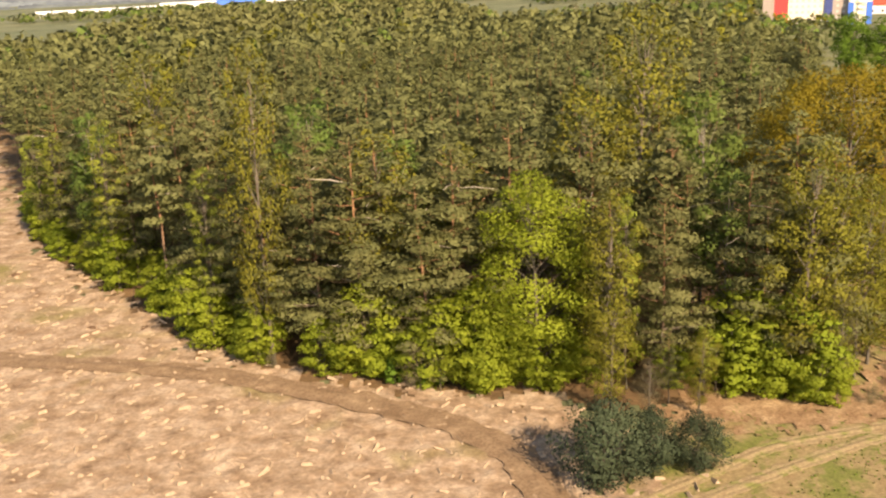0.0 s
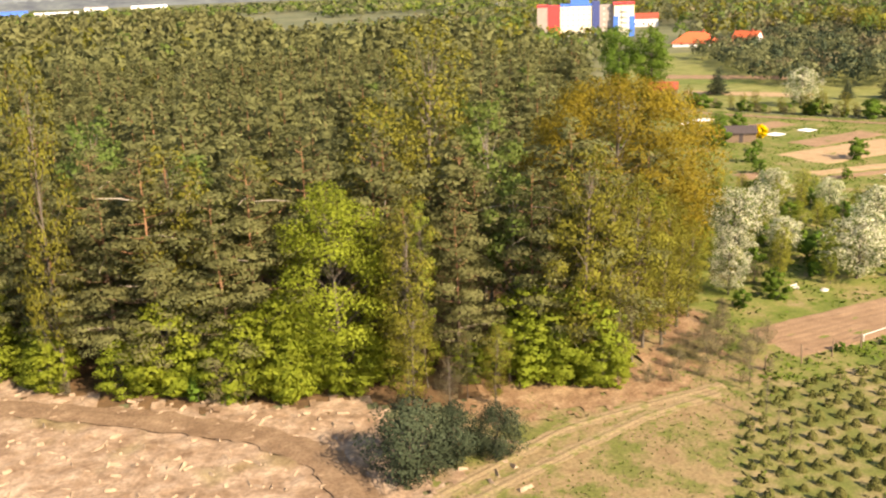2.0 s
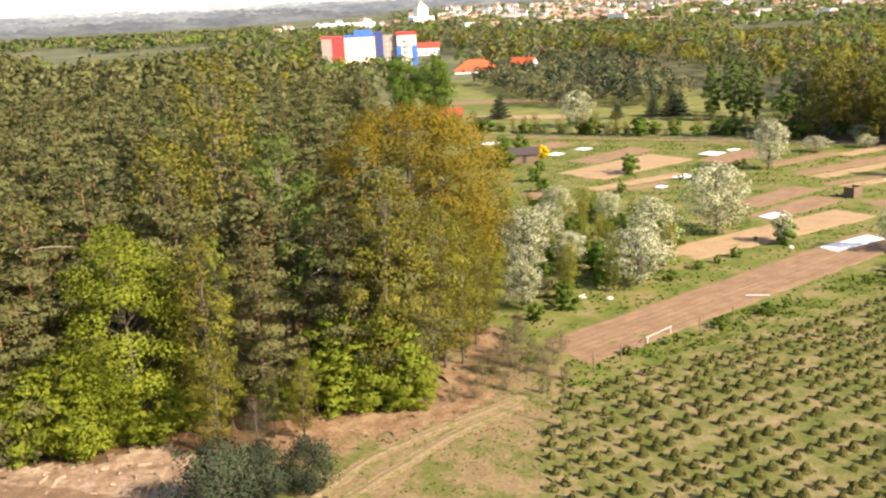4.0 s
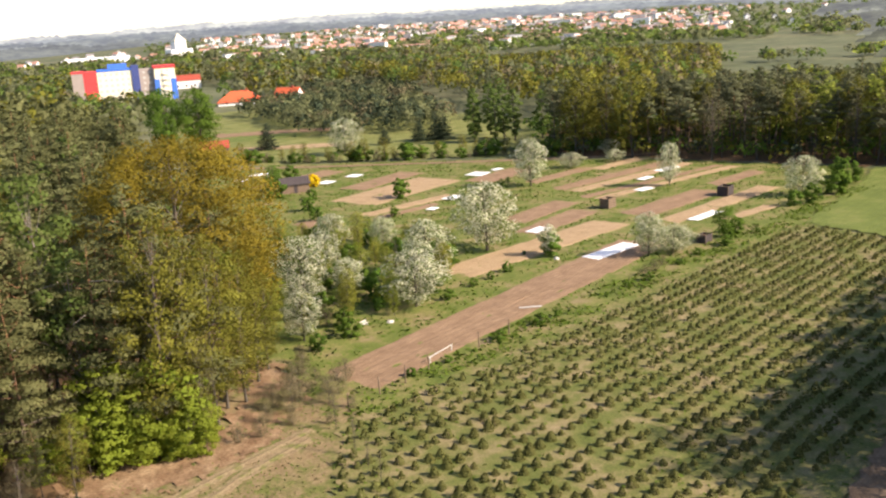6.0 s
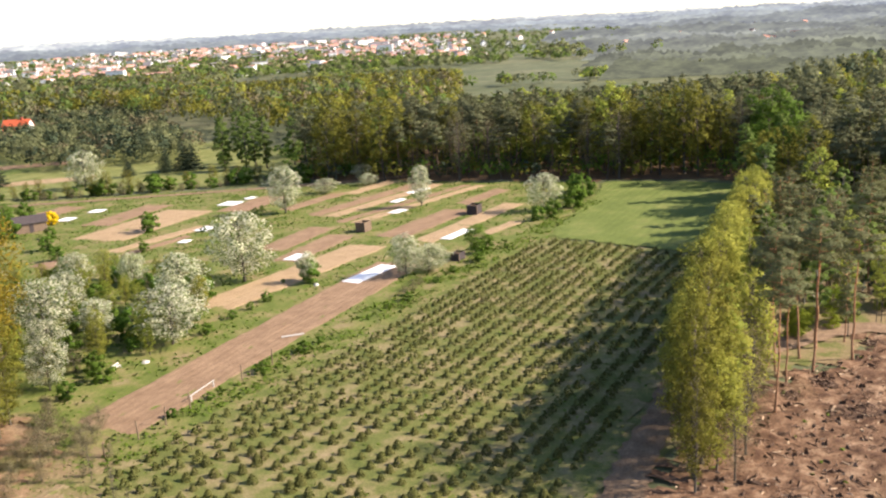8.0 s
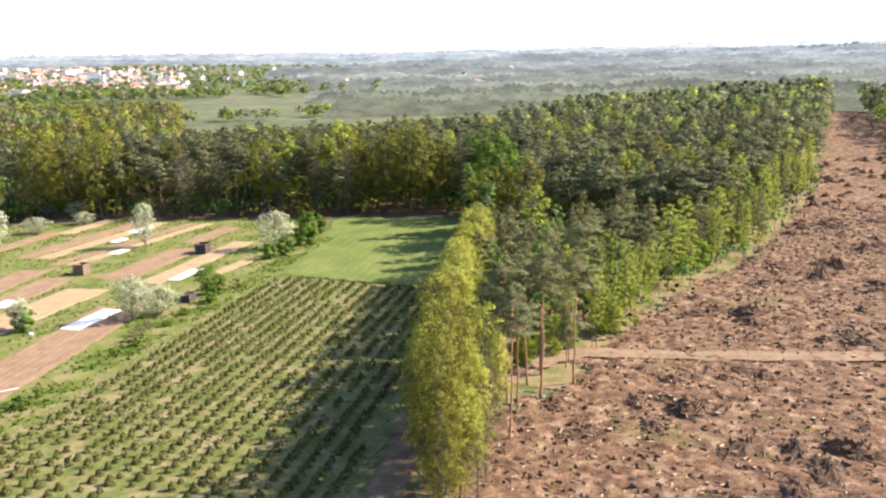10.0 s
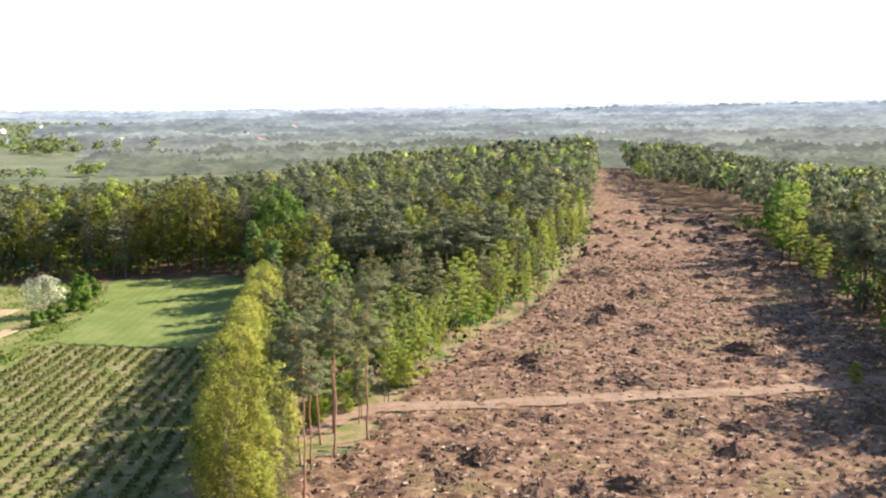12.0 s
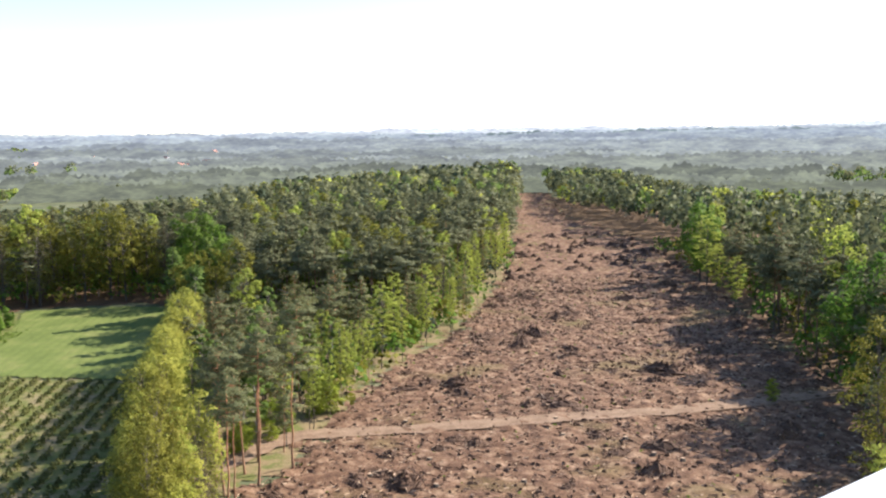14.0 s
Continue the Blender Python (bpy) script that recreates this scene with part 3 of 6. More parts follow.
sheet("plantation", FIELD, 0.12, "plantation_ground", 1.0, 0.03, 0.4, "grassy plantation ground between rows of young spruces", "ground")
sheet("crop_field", CROP, 0.14, "crop_grass", 0.4, 0.01, 0.3, "mown green grass field at the end of the plantation", "ground", (radians(8.5), 0.06, 1.7))
soil_mat("leaf_bank", [(0.3, (0.14, 0.08, 0.042)), (0.5, (0.22, 0.138, 0.077)), (0.72, (0.33, 0.235, 0.14))], 0.5, 4.0, 0.07, (0.16, (0.13, 0.14, 0.04), 0.56, 0.7))
soil_mat("pale_rut", [(0.3, (0.2, 0.142, 0.08)), (0.5, (0.245, 0.185, 0.105)), (0.62, (0.14, 0.14, 0.045))], 0.7, 4.0, 0.05)
sheet("litter_bank", [(15, 70), (22, 69.5), (30, 68.5), (37, 70.5), (41, 75), (44, 82), (46.5, 89), (42, 90), (38, 79), (31, 74), (22, 76), (16, 74)], 0.15, "leaf_bank", 0.5, 0.06, 1.2, "reddish dry leaf litter along the wood's edge", "ground")
GARDEN = [(41.5, 66.5), (137, 78.5), (174, 89), (189, 97), (186, 110), (176, 140), (160, 172), (140, 200), (122, 222), (80, 240), (56, 150), (47, 90)]
sheet("garden_ground", GARDEN, 0.06, "garden_grass", 1.2, 0.04, 0.6, "rough green grass of the allotment gardens", "ground")
sheet("far_meadow", [(118, 226), (142, 206), (162, 176), (180, 172), (215, 210), (240, 330), (225, 385), (170, 390), (120, 300)], 0.05, "meadow", 2.5, 0.05, 1.0, "green and straw-coloured meadow beyond the allotments", "ground")
sheet("meadow_strip", [(138, 281), (160, 271), (165, 284), (142, 294)], 0.16, "crop_grass", 1.2, 0.03, 0.5, "strip of fresh green crop in the meadow", "ground")
sheet("straw_strip", [(129, 257), (155, 235), (160, 243), (133, 266)], 0.16, "dry_tilth", 1.2, 0.03, 0.5, "strip of pale stubble in the meadow", "ground")
sheet("fallow_strip", [(142, 300), (173, 276), (178, 285), (147, 310)], 0.16, "tilled_soil", 1.2, 0.03, 0.5, "strip of bare fallow soil in the meadow", "ground")
sheet("wood_floor", [(p[0] - 0.8, p[1] - 2.2) for p in NW_EDGE] + [(46, 84), (56, 150), (110, 290), (40, 420), (-160, 420), (-180, 260)], 0.04, "forest_floor", 0.9, 0.04, 1.5, "brown leaf litter under the pines", "ground")


def track(name, pts, width, z, mat, label, n=60):
    """A track: a ribbon with two wheel ruts along a smooth line."""
    P = np.asarray(pts, float)
    t = np.linspace(0, len(P) - 1, n)
    k = np.clip(t.astype(int), 0, len(P) - 2)
    C = P[k] + (P[k + 1] - P[k]) * (t - k)[:, None]
    for _ in range(6):
        C[1:-1] = (C[:-2] + 2 * C[1:-1] + C[2:]) / 4
    d = np.gradient(C, axis=0)
    d /= np.linalg.norm(d, axis=1, keepdims=True)
    nrm = np.c_[-d[:, 1], d[:, 0]]
    prof = [(-0.5, -0.02), (-0.36, 0.03), (-0.26, -0.03), (-0.16, 0.03), (0, 0.06), (0.16, 0.03), (0.26, -0.03), (0.36, 0.03), (0.5, -0.02)]
    rng = np.random.default_rng(n + int(width * 10))
    V = np.stack([np.c_[C + nrm * (o * width * (1 + 0.12 * rng.normal(size=(n, 1)) * (abs(o) > 0.4))), np.full(n, z + h)] for o, h in prof], 1).reshape(-1, 3)
    m = len(prof)
    j, i = (a.ravel() for a in np.meshgrid(np.arange(n - 1), np.arange(m - 1), indexing="ij"))
    Q = np.stack([j * m + i, j * m + i + 1, (j + 1) * m + i + 1, (j + 1) * m + i], 1)
    return tagged(new(name, mesh_of(name, V, Q, mat, True)), label, "track", kind="structure")


track("track_1", [(-130, 140), (-80, 104), (-45, 90), (-27, 86), (-12, 79), (-2, 73), (4, 67), (6.5, 58), (5, 45), (0, 30)], 3.2, 0.3, "rut_track", "sandy track with wheel ruts along the wood's edge", 120)
track("track_2", [(0, 50), (6, 55), (12, 58.8), (17.9, 62.3), (24, 66.2), (34, 68.6), (40, 70)], 1.4, 0.2, "pale_rut", "pale dry wheel track over trampled grass", 60)
track("track_5", [(2, 47), (8, 53.5), (15, 57.9), (23, 62.2), (31.4, 66.4), (39, 68.4)], 1.5, 0.2, "pale_rut", "pale dry wheel track over trampled grass", 60)
track("track_3", [(36, 16), (50, 24), (60, 28.6), (66.5, 30.6), (73, 32), (81, 33.4), (90, 36), (110, 42), (150, 54)], 3.2, 0.24, "rut_track", "brown dirt track along the plantation's edge", 80)
track("track_4", [(88, 36), (110, 24), (112, 11), (118, -10), (121, -24), (129, -45), (134, -70)], 3.4, 0.26, "sandy_track", "dirt track crossing the clear-cut strip", 90)
track("road_far", [(90, 255), (110.7, 228), (131.2, 202.3), (154.4, 175.7), (170, 158), (190, 143)], 2.6, 0.2, "sandy_track", "pale path behind the allotments", 80)

BEDS = [  # cx, cy, length, width, turn, soil
    (81, 84.9, 66, 8.2, 13, "tilled_soil"), (101.5, 103.2, 39, 7.4, 6, "dry_tilth"), (115.4, 113.2, 20.5, 5.6, 14, "tilled_soil"), (119.8, 121.8, 20, 5.8, 14, "tilled_soil"),
    (157, 135.6, 40, 4.2, 3, "tilled_soil"), (157, 131, 40, 3.6, 3, "dry_tilth"), (155.5, 124.3, 44, 2.6, 0, "tilled_soil"), (156, 120.8, 44, 2.8, 0, "dry_tilth"), (139.7, 107.4, 26, 6.6, 6, "tilled_soil"), (143.8, 100, 36, 4.6, 6, "dry_tilth"),
    (140, 91.4, 13.7, 2.8, 2, "dry_tilth"), (142.6, 157.4, 19, 7.5, 11, "tilled_soil"), (118, 162.6, 30, 12.5, 14, "dry_tilth"), (123.4, 176, 23, 7, 17, "tilled_soil"), (109.5, 147.6, 24, 3.6, 5, "dry_tilth"), (106, 143.2, 16, 2.6, 5, "tilled_soil"),
    (113, 196, 26, 7, 14, "tilled_soil"), (88, 149, 6, 5, 0, "tilled_soil"), (166, 112.5, 18, 4, 5, "tilled_soil"), (150, 146, 22, 4, 6, "tilled_soil"), (168, 145, 18, 4, 4, "dry_tilth"),
]


def bed(cx, cy, ln, wd, tn, soil):
    """A tilled bed with furrows along it and slightly ragged edges."""
    rng = np.random.default_rng(int(cx * 10 + cy))
    u, v = np.meshgrid(np.linspace(-ln / 2, ln / 2, int(ln / 1.2) + 2), np.linspace(-wd / 2, wd / 2, int(wd / 0.25) + 2))
    z = 0.16 + 0.022 * np.sin(v * 2 * np.pi / 1.1) + 0.015 * rng.normal(size=u.shape)
    z[[0, -1]] = 0.05
    z[:, [0, -1]] = 0.05
    u = u + 0.25 * rng.normal(size=u.shape) * (np.abs(u) > ln / 2 - 0.1)
    v = v + 0.10 * rng.normal(size=(1, u.shape[1])) * np.sign(v)
    nx = u.shape[1]
    j, i = (a.ravel() for a in np.meshgrid(np.arange(u.shape[0] - 1), np.arange(nx - 1), indexing="ij"))
    ob = new("garden_bed", mesh_of("garden_bed", np.c_[u.ravel(), v.ravel(), z.ravel()], np.stack([j * nx + i, j * nx + i + 1, (j + 1) * nx + i + 1, (j + 1) * nx + i], 1), soil, True))
    ob.matrix_basis = pose(cx, cy, 0, 0, 0, tn)
    return tagged(ob, "tilled brown vegetable bed with shallow furrows", "garden bed", kind="structure")


for row in BEDS:
    bed(*row)

# ---- far woods, joined ----
def woods(name, P, h, mat_shares, quads, size, R, label, rng, low=0.35):
    """Many crowns far off as one mesh a leaf colour."""
    kinds = rng.choice(len(mat_shares), len(P), p=[s for _, s in mat_shares])
    for k, (mat, _) in enumerate(mat_shares):
        p = P[kinds == k]
        if not len(p):
            continue
        n = len(p)
        hh = (h if np.isscalar(h) else h[kinds == k]) * rng.uniform(0.8, 1.12, n)
        rr = R * rng.uniform(0.75, 1.2, n)
        d = rng.normal(size=(quads, n, 3))
        d[..., 2] = np.abs(d[..., 2]) * 1.1 - 0.35
        d /= np.linalg.norm(d, axis=2, keepdims=True)
        knob = 1 + 0.16 * np.sin(d[..., :1] * 7 + d[..., 1:2] * 6 + np.arange(n)[None, :, None]) * np.sin(d[..., 2:] * 9 + np.arange(n)[None, :, None] * 1.7)
        axes = np.c_[rr, rr, hh * (1 - low) / 2]
        C = np.c_[p, relief(p[:, 0], p[:, 1]) + hh * (1 + low) / 2] + d * knob * rng.uniform(0.8, 1.05, (quads, n, 1)) * axes
        e = d / axes
        e /= np.linalg.norm(e, axis=2, keepdims=True)
        V, Q, N = leaves(C.reshape(-1, 3), size, rng, 0.6, e.reshape(-1, 3), 0.7)
        tagged(new(name, leaf_mesh(name, (V, Q, N), mat)), label, "woods", kind="stuff")




def grove(name, P, shares, label, rng):
    """Full-shaped trees too many to count, joined: one mesh of crowns a kind and one of stems. Shares: kind, share, lowest, highest."""
    pick = rng.choice(len(shares), len(P), p=np.array([s[1] for s in shares]) / sum(s[1] for s in shares))
    for k, (kind, _, lo, hi) in enumerate(shares):
        p = P[pick == k]
        crowns, stems = [], []
        for v in range(4):
            q = p[v::4]
            if not len(q):
                continue
            r = np.random.default_rng(900 + 17 * k + v)
            wood, lobes, n, size, slim, _ = shape(kind, r, HEIGHT[kind])
            C, N = in_lobes(lobes, n, r, 0.5, 0.7 if "pine" in kind else 0.25)
            V, Q, N = leaves(C, size, r, slim, N)
            a = rng.uniform(0, 6.28, len(q))
            s = rng.uniform(lo, hi, len(q)) / HEIGHT[kind]
            w = s * rng.uniform(0.85, 1.2, len(q))

            def turned(A, sx, sz):
                x = A[None, :, 0] * np.cos(a)[:, None] - A[None, :, 1] * np.sin(a)[:, None]
                y = A[None, :, 0] * np.sin(a)[:, None] + A[None, :, 1] * np.cos(a)[:, None]
                return np.stack([x * sx[:, None], y * sx[:, None], np.repeat(A[None, :, 2], len(q), 0) * sz[:, None]], 2)

            at = np.c_[q, np.zeros(len(q))][:, None]
            crowns.append(((turned(V, w, s) + at).reshape(-1, 3), len(q) * len(V), turned(N, np.ones(len(q)), np.ones(len(q))).reshape(-1, 3)))
            T, TQ = wood[0]
            stems.append(((turned(T, w, s) + at).reshape(-1, 3), (np.arange(len(q))[:, None, None] * len(T) + TQ[None]).reshape(-1, 4)))
        if crowns:
            V = np.concatenate([c[0] for c in crowns])
            tagged(new(name, leaf_mesh(name, (V, np.arange(len(V)).reshape(-1, 4), np.concatenate([c[2] for c in crowns])), KINDS[kind][3])), label, "woods", kind="stuff")
            tagged(new(name + "_stems", mesh_of(name + "_stems", *merge(stems), KINDS[kind][2], True)), "bare stems of the " + label, "woods", kind="stuff")

MIX_PINE = [("pine_needles", 0.93), ("olive_leaves", 0.04), ("birch_leaves", 0.03)]
MIX_EAST = [("umber_needles", 0.5), ("grey_needles", 0.22), ("olive_leaves", 0.06), ("birch_leaves", 0.08), ("lit_leaves", 0.06), ("dark_needles", 0.08)]
# Paler leaves for far trees: the haze over them is put into the colour.
MIX_HAZY_LAND = [("birch_leaves", 0.35), ("grey_needles", 0.4), ("umber_needles", 0.15), ("lit_leaves", 0.1)]
NW_WOOD = NW_EDGE + [(46, 84), (56, 140), (76, 208), (80, 242), (84, 340), (38, 345), (22, 390), (0, 600), (-60, 690), (-143, 660), (-150, 420), (-150, 300), (-128, 260)]
P = scatter(NW_WOOD, 5.2, RNG)
depth = line_distance(P, NW_EDGE)
dist = np.hypot(P[:, 0], P[:, 1])
ok = (np.hypot(P[:, 0] - 40, P[:, 1] - 95) > 12.5) & (np.hypot(P[:, 0] - 7, P[:, 1] - 80) > 5.5)
P, depth, dist = P[ok], depth[ok], dist[ok]
nearby = (depth > 2.5) & (depth < 17) & (P[:, 0] > -75) & (P[:, 0] < 31) & (dist < 150)
near, near_depth = P[nearby], depth[nearby]
for (x, y), dp in zip(near, near_depth):
    k = RNG.random()
    plant(("pine" if dp < 7 else "back_pine") if k < 0.94 else "birch" if k < 0.97 else "olive", x, y, RNG.uniform(18, 22.5), group="trees of the pine wood")
rest = P[~nearby & (depth > 2.0)]
rd = np.hypot(rest[:, 0], rest[:, 1])
grove("pine_wood", rest[(rd < 235) & (RNG.random(len(rest)) < 0.74) & ~((rest[:, 0] > 33) & (rest[:, 1] < 97))], [("wood_pine", 0.95, 16.5, 22.5), ("far_oak", 0.03, 15, 19), ("far_birch", 0.02, 17, 20)], "dense pine wood with layered olive crowns", RNG)
woods("pine_wood", rest[(rd >= 235) & (rd < 330)], 20.5, MIX_PINE, 80, 0.8, 2.6, "dense pine wood with rounded dark olive crowns", RNG, 0.5)
woods("pine_wood", rest[(rd >= 330) & (RNG.random(len(rest)) < 0.6)], 20.5, MIX_PINE, 36, 1.3, 3.2, "dense pine wood with rounded dark olive crowns", RNG, 0.55)

EAST = [(170, 166), (186, 112), (200, 78), (197, 62), (150, 51), (100, 34), (90, 32)] + STRIP_EDGE[2:] + [(640, 150), (420, 330), (250, 300), (200, 210)]
P = scatter(EAST, 5.2, RNG)
az = np.degrees(np.arctan2(P[:, 0], P[:, 1]))
P = P[np.hypot(P[:, 0], P[:, 1]) < np.interp(az, [40, 50, 70, 75, 82, 86, 92], [275, 262, 290, 355, 480, 540, 640])]
front = np.minimum(line_distance(P, [(170, 166), (186, 112), (200, 78), (197, 62)]), line_distance(P, STRIP_EDGE[1:]) + 2.0)
rd = np.hypot(P[:, 0], P[:, 1])
free = (np.hypot(P[:, 0] - 201, P[:, 1] - 64) > 7) & (np.hypot(P[:, 0] - 180, P[:, 1] - 58) > 5.5) & (np.hypot(P[:, 0] - 192, P[:, 1] - 61) > 6)
P, front, rd = P[free], front[free], rd[free]
lane_side = line_distance(P, STRIP_EDGE)
single = (rd < 285) & (P[:, 0] > 104) & ((lane_side > 5.5) | (P[:, 0] > 250)) & ((P[:, 0] < 168) | (front < 9))
deep = (rd < 285) & (P[:, 0] > 104) & ~single & (lane_side > 5.5)
for (x, y), f in zip(P[single], front[single]):
    k = RNG.random()
    strip = x < 168 or (x < 200 and y < 40)
    if strip:
        if k < 0.2:
            continue
        kind, h = ("strip_pine", RNG.uniform(10, 14.5)) if k < 0.56 else ("far_birch", RNG.uniform(11, 16)) if k < 0.7 else ("lit_tree", RNG.uniform(8, 12)) if k < 0.76 else ("budding", RNG.uniform(10, 13.5)) if k < 0.87 else ("far_pine", RNG.uniform(13, 15.5))
    elif y > 60:
        kind = "far_oak" if k < 0.4 else "far_pine" if k < 0.8 else "lit_tree" if k < 0.88 else "budding"
        h = RNG.uniform(15, 20)
    else:
        kind, h = "far_pine" if k < 0.75 else "lit_tree", RNG.uniform(14, 17.5)
    plant(kind, x, y, h, None, RNG.uniform(0.85, 1.2), group="trees of the eastern wood")
lane = np.array(STRIP_EDGE, float)
for x in np.arange(104, 262, 7.6):
    x += RNG.uniform(-1.4, 1.4)
    plant("maple" if RNG.random() < 0.72 else "lit_tree" if RNG.random() < 0.5 else "strip_pine", x, np.interp(x, lane[:, 0], lane[:, 1]) + RNG.uniform(0.4, 5.5), RNG.uniform(9, 15), None, RNG.uniform(0.55, 0.95), group="trees of the eastern wood")
grove("mixed_wood", P[deep], [("far_pine", 0.72, 14.5, 18.5), ("far_oak", 0.11, 14, 17.5), ("lit_tree", 0.09, 14, 17.5), ("far_birch", 0.08, 14, 17)], "mixed wood of grey-olive pines and fresh green broadleaves", RNG)
rest = P[rd > 285]
rd = rd[rd > 285]
woods("mixed_wood", rest[rd < 400], 16.5, MIX_EAST, 105, 0.62, 2.9, "mixed wood of pines and fresh green broadleaves", RNG, 0.45)
woods("mixed_wood", rest[(rd >= 400) & (RNG.random(len(rest)) < 0.7)], 16, MIX_EAST, 34, 1.3, 3.4, "mixed wood of pines and fresh green broadleaves", RNG, 0.45)

SOUTH = SOUTH_EDGE + [(80, -160), (300, -260), (640, -200)]
P = scatter(SOUTH, 5.6, RNG)
P = P[np.hypot(P[:, 0], P[:, 1]) < np.interp(np.degrees(np.arctan2(P[:, 0], P[:, 1])), [92, 97, 101, 106, 115], [640, 600, 430, 340, 300])]
front = line_distance(P, SOUTH_EDGE)
# Those from x 76 to 100 stand unseen and cast shade on the cut.
nearS = P[(front < 10) & (P[:, 0] < 250) & (P[:, 0] > 76)]
for x, y in nearS:
    k = RNG.random()
    plant("far_pine" if k < 0.55 else "strip_pine" if k < 0.86 else "lit_tree" if k < 0.89 else "far_birch", x, y, RNG.uniform(17, 21.5) if x < 190 else RNG.uniform(13.5, 17.5), group="trees of the southern wood")
rest = P[(front >= 10) | (P[:, 0] >= 250)]
rest = rest[rest[:, 0] > 95]
rd = np.hypot(rest[:, 0], rest[:, 1])
woods("southern_wood", rest[rd < 230], 20, MIX_EAST, 120, 0.6, 2.6, "dark pine wood south of the cut strip", RNG, 0.4)
woods("southern_wood", rest[rd >= 230], np.interp(rd[rd >= 230], [230, 330, 420], [17.5, 15, 12]), MIX_EAST, 80, 0.75, 2.9, "dark pine wood south of the cut strip", RNG, 0.4)

for poly in (EAST, SOUTH):
    U = scatter(poly, 4.6, RNG)
    U = U[(U[:, 0] > 118) & (np.hypot(U[:, 0], U[:, 1]) < 300)]
    woods("undergrowth", U, 4.6, [("green_leaves", 0.5), ("olive_leaves", 0.3), ("dark_needles", 0.2)], 46, 0.45, 2.6, "leafy undergrowth between the trunks", RNG, 0.0)
sheet("wood_floor_east", [(172, 168), (186, 112), (199, 78), (197, 64), (240, 58), (290, 60), (270, 150), (215, 215), (190, 190)], 0.06, "forest_floor", 1.5, 0.06, 1.0, "dark leaf litter under the eastern wood", "ground")
sheet("strip_floor", [(57, 31), (58, 34), (84, 36.5), (92, 38.5), (135, 52), (150, 50), (196, 62), (240, 60), (300, 40), (380, -4)] + STRIP_EDGE[:9][::-1], 0.05, "dry_verge", 1.4, 0.05, 1.0, "grassy floor under the strip of trees", "ground")
sheet("south_floor", SOUTH_EDGE[1:] + [(60, -110), (200, -120), (400, -90)], 0.05, "forest_floor", 1.5, 0.06, 1.0, "brown litter under the southern wood", "ground")

# ---- the wood's edge facing the tower ----
EDGE_TREES = [  # kind, x, y, height, width, variant
    ("pine", -6.5, 87, 20.5, 1.5, 0), ("pine", -14, 93, 20, 0.95, 1), ("pine", 18, 77.5, 19.3, 0.95, 2), ("pine", 25, 78, 21.5, 1.0, 3), ("pine", 26.3, 77, 15.5, 0.6, 0),
    ("pine", -18, 88.5, 20.5, 1.0, 4), ("pine", 0, 84, 20, 1.1, 5), ("pine", 33, 80, 18.5, 1.0, 1), ("pine", 13, 85, 20.5, 1.0, 0), ("pine", 29, 84, 20, 1.1, 2), ("pine", 21, 83, 21.5, 1.0, 4),
    ("beech", 7.2, 79.5, 18.8, 1.05, 0), ("budding", 13.5, 78, 15, 0.85, 0), ("olive", 12.8, 76.5, 14.5, 0.8, 1), ("maple", 14.8, 77.5, 17.3, 0.55, 3), ("maple", -24.5, 94, 24.5, 1.0, 0), ("maple", -23, 97, 22, 0.9, 2), ("maple", -41, 113, 20, 1.0, 1), ("birch", -44, 118, 21, 0.9, 0),
    ("olive", 28.8, 74.5, 15.5, 0.85, 0), ("olive", 34.5, 77.5, 14.5, 0.8, 1), ("olive", 40.5, 83, 10.5, 0.8, 0), ("olive", 45, 87, 8.6, 0.9, 1), ("olive", 37, 80.5, 13, 0.8, 1), ("oak", 40.5, 95.5, 25, 1.06, 0), ("olive", 20, 99, 22.5, 0.95, 0), ("olive", 42.5, 84.5, 8.5, 1.3, 1), ("olive", 39, 80.5, 7.5, 1.3, 0),
    ("maple", 22.2, 76.2, 7.6, 1.3, 0), ("maple", 20.8, 74.8, 6.5, 1.1, 1), ("maple", -19, 87, 9, 1.0, 2), ("maple", -26, 95, 10.5, 1.4, 0), ("maple", -54, 130, 16.5, 0.9, 1), ("olive", -17.6, 86.6, 22, 0.5, 0), ("lit_tree", -60, 138, 14, 0.8, 0),
    ("budding", 32, 74.5, 12, 0.7, 1), ("olive", 31.5, 75.5, 13, 0.8, 0), ("maple", -46, 119, 13, 0.9, 2), ("pine", 17.7, 74.3, 7.6, 0.75, 2), ("pine", -1.5, 78.8, 6.0, 0.8, 3), ("olive", 12.6, 72.6, 7.0, 1.2, 0), ("budding", 15.5, 71.5, 6.5, 1.1, 1), ("olive", 19.6, 71.8, 6.0, 1.0, 1),
]
for kind, x, y, h, w, v in EDGE_TREES:
    plant(kind, x, y, h, v * 77.0, w, v, group="trees of the pine wood")
edge = np.asarray(NW_EDGE, float)
for k in range(130):
    s = RNG.uniform(1.2, len(edge) - 2.0)
    a = edge[int(s)] + (edge[int(s) + 1] - edge[int(s)]) * (s % 1)
    off = RNG.uniform(0.2, 4.5)
    x, y = a[0] + off * 0.45, a[1] + off
    kind = "understory" if RNG.random() < 0.72 else "bare_shrub" if RNG.random() < 0.4 else "shrub"
    plant(kind, x, y, RNG.uniform(2.4, 6.6) if kind != "shrub" else RNG.uniform(1.5, 3), group="bushes along the wood's edge")
plant("yew", 10.2, 61.8, 6.0, 0, 0.92)
plant("yew", 17.3, 63.2, 4.2, 90, 0.9)
plant("yew", 14.1, 63.4, 4.6, 200, 0.8)
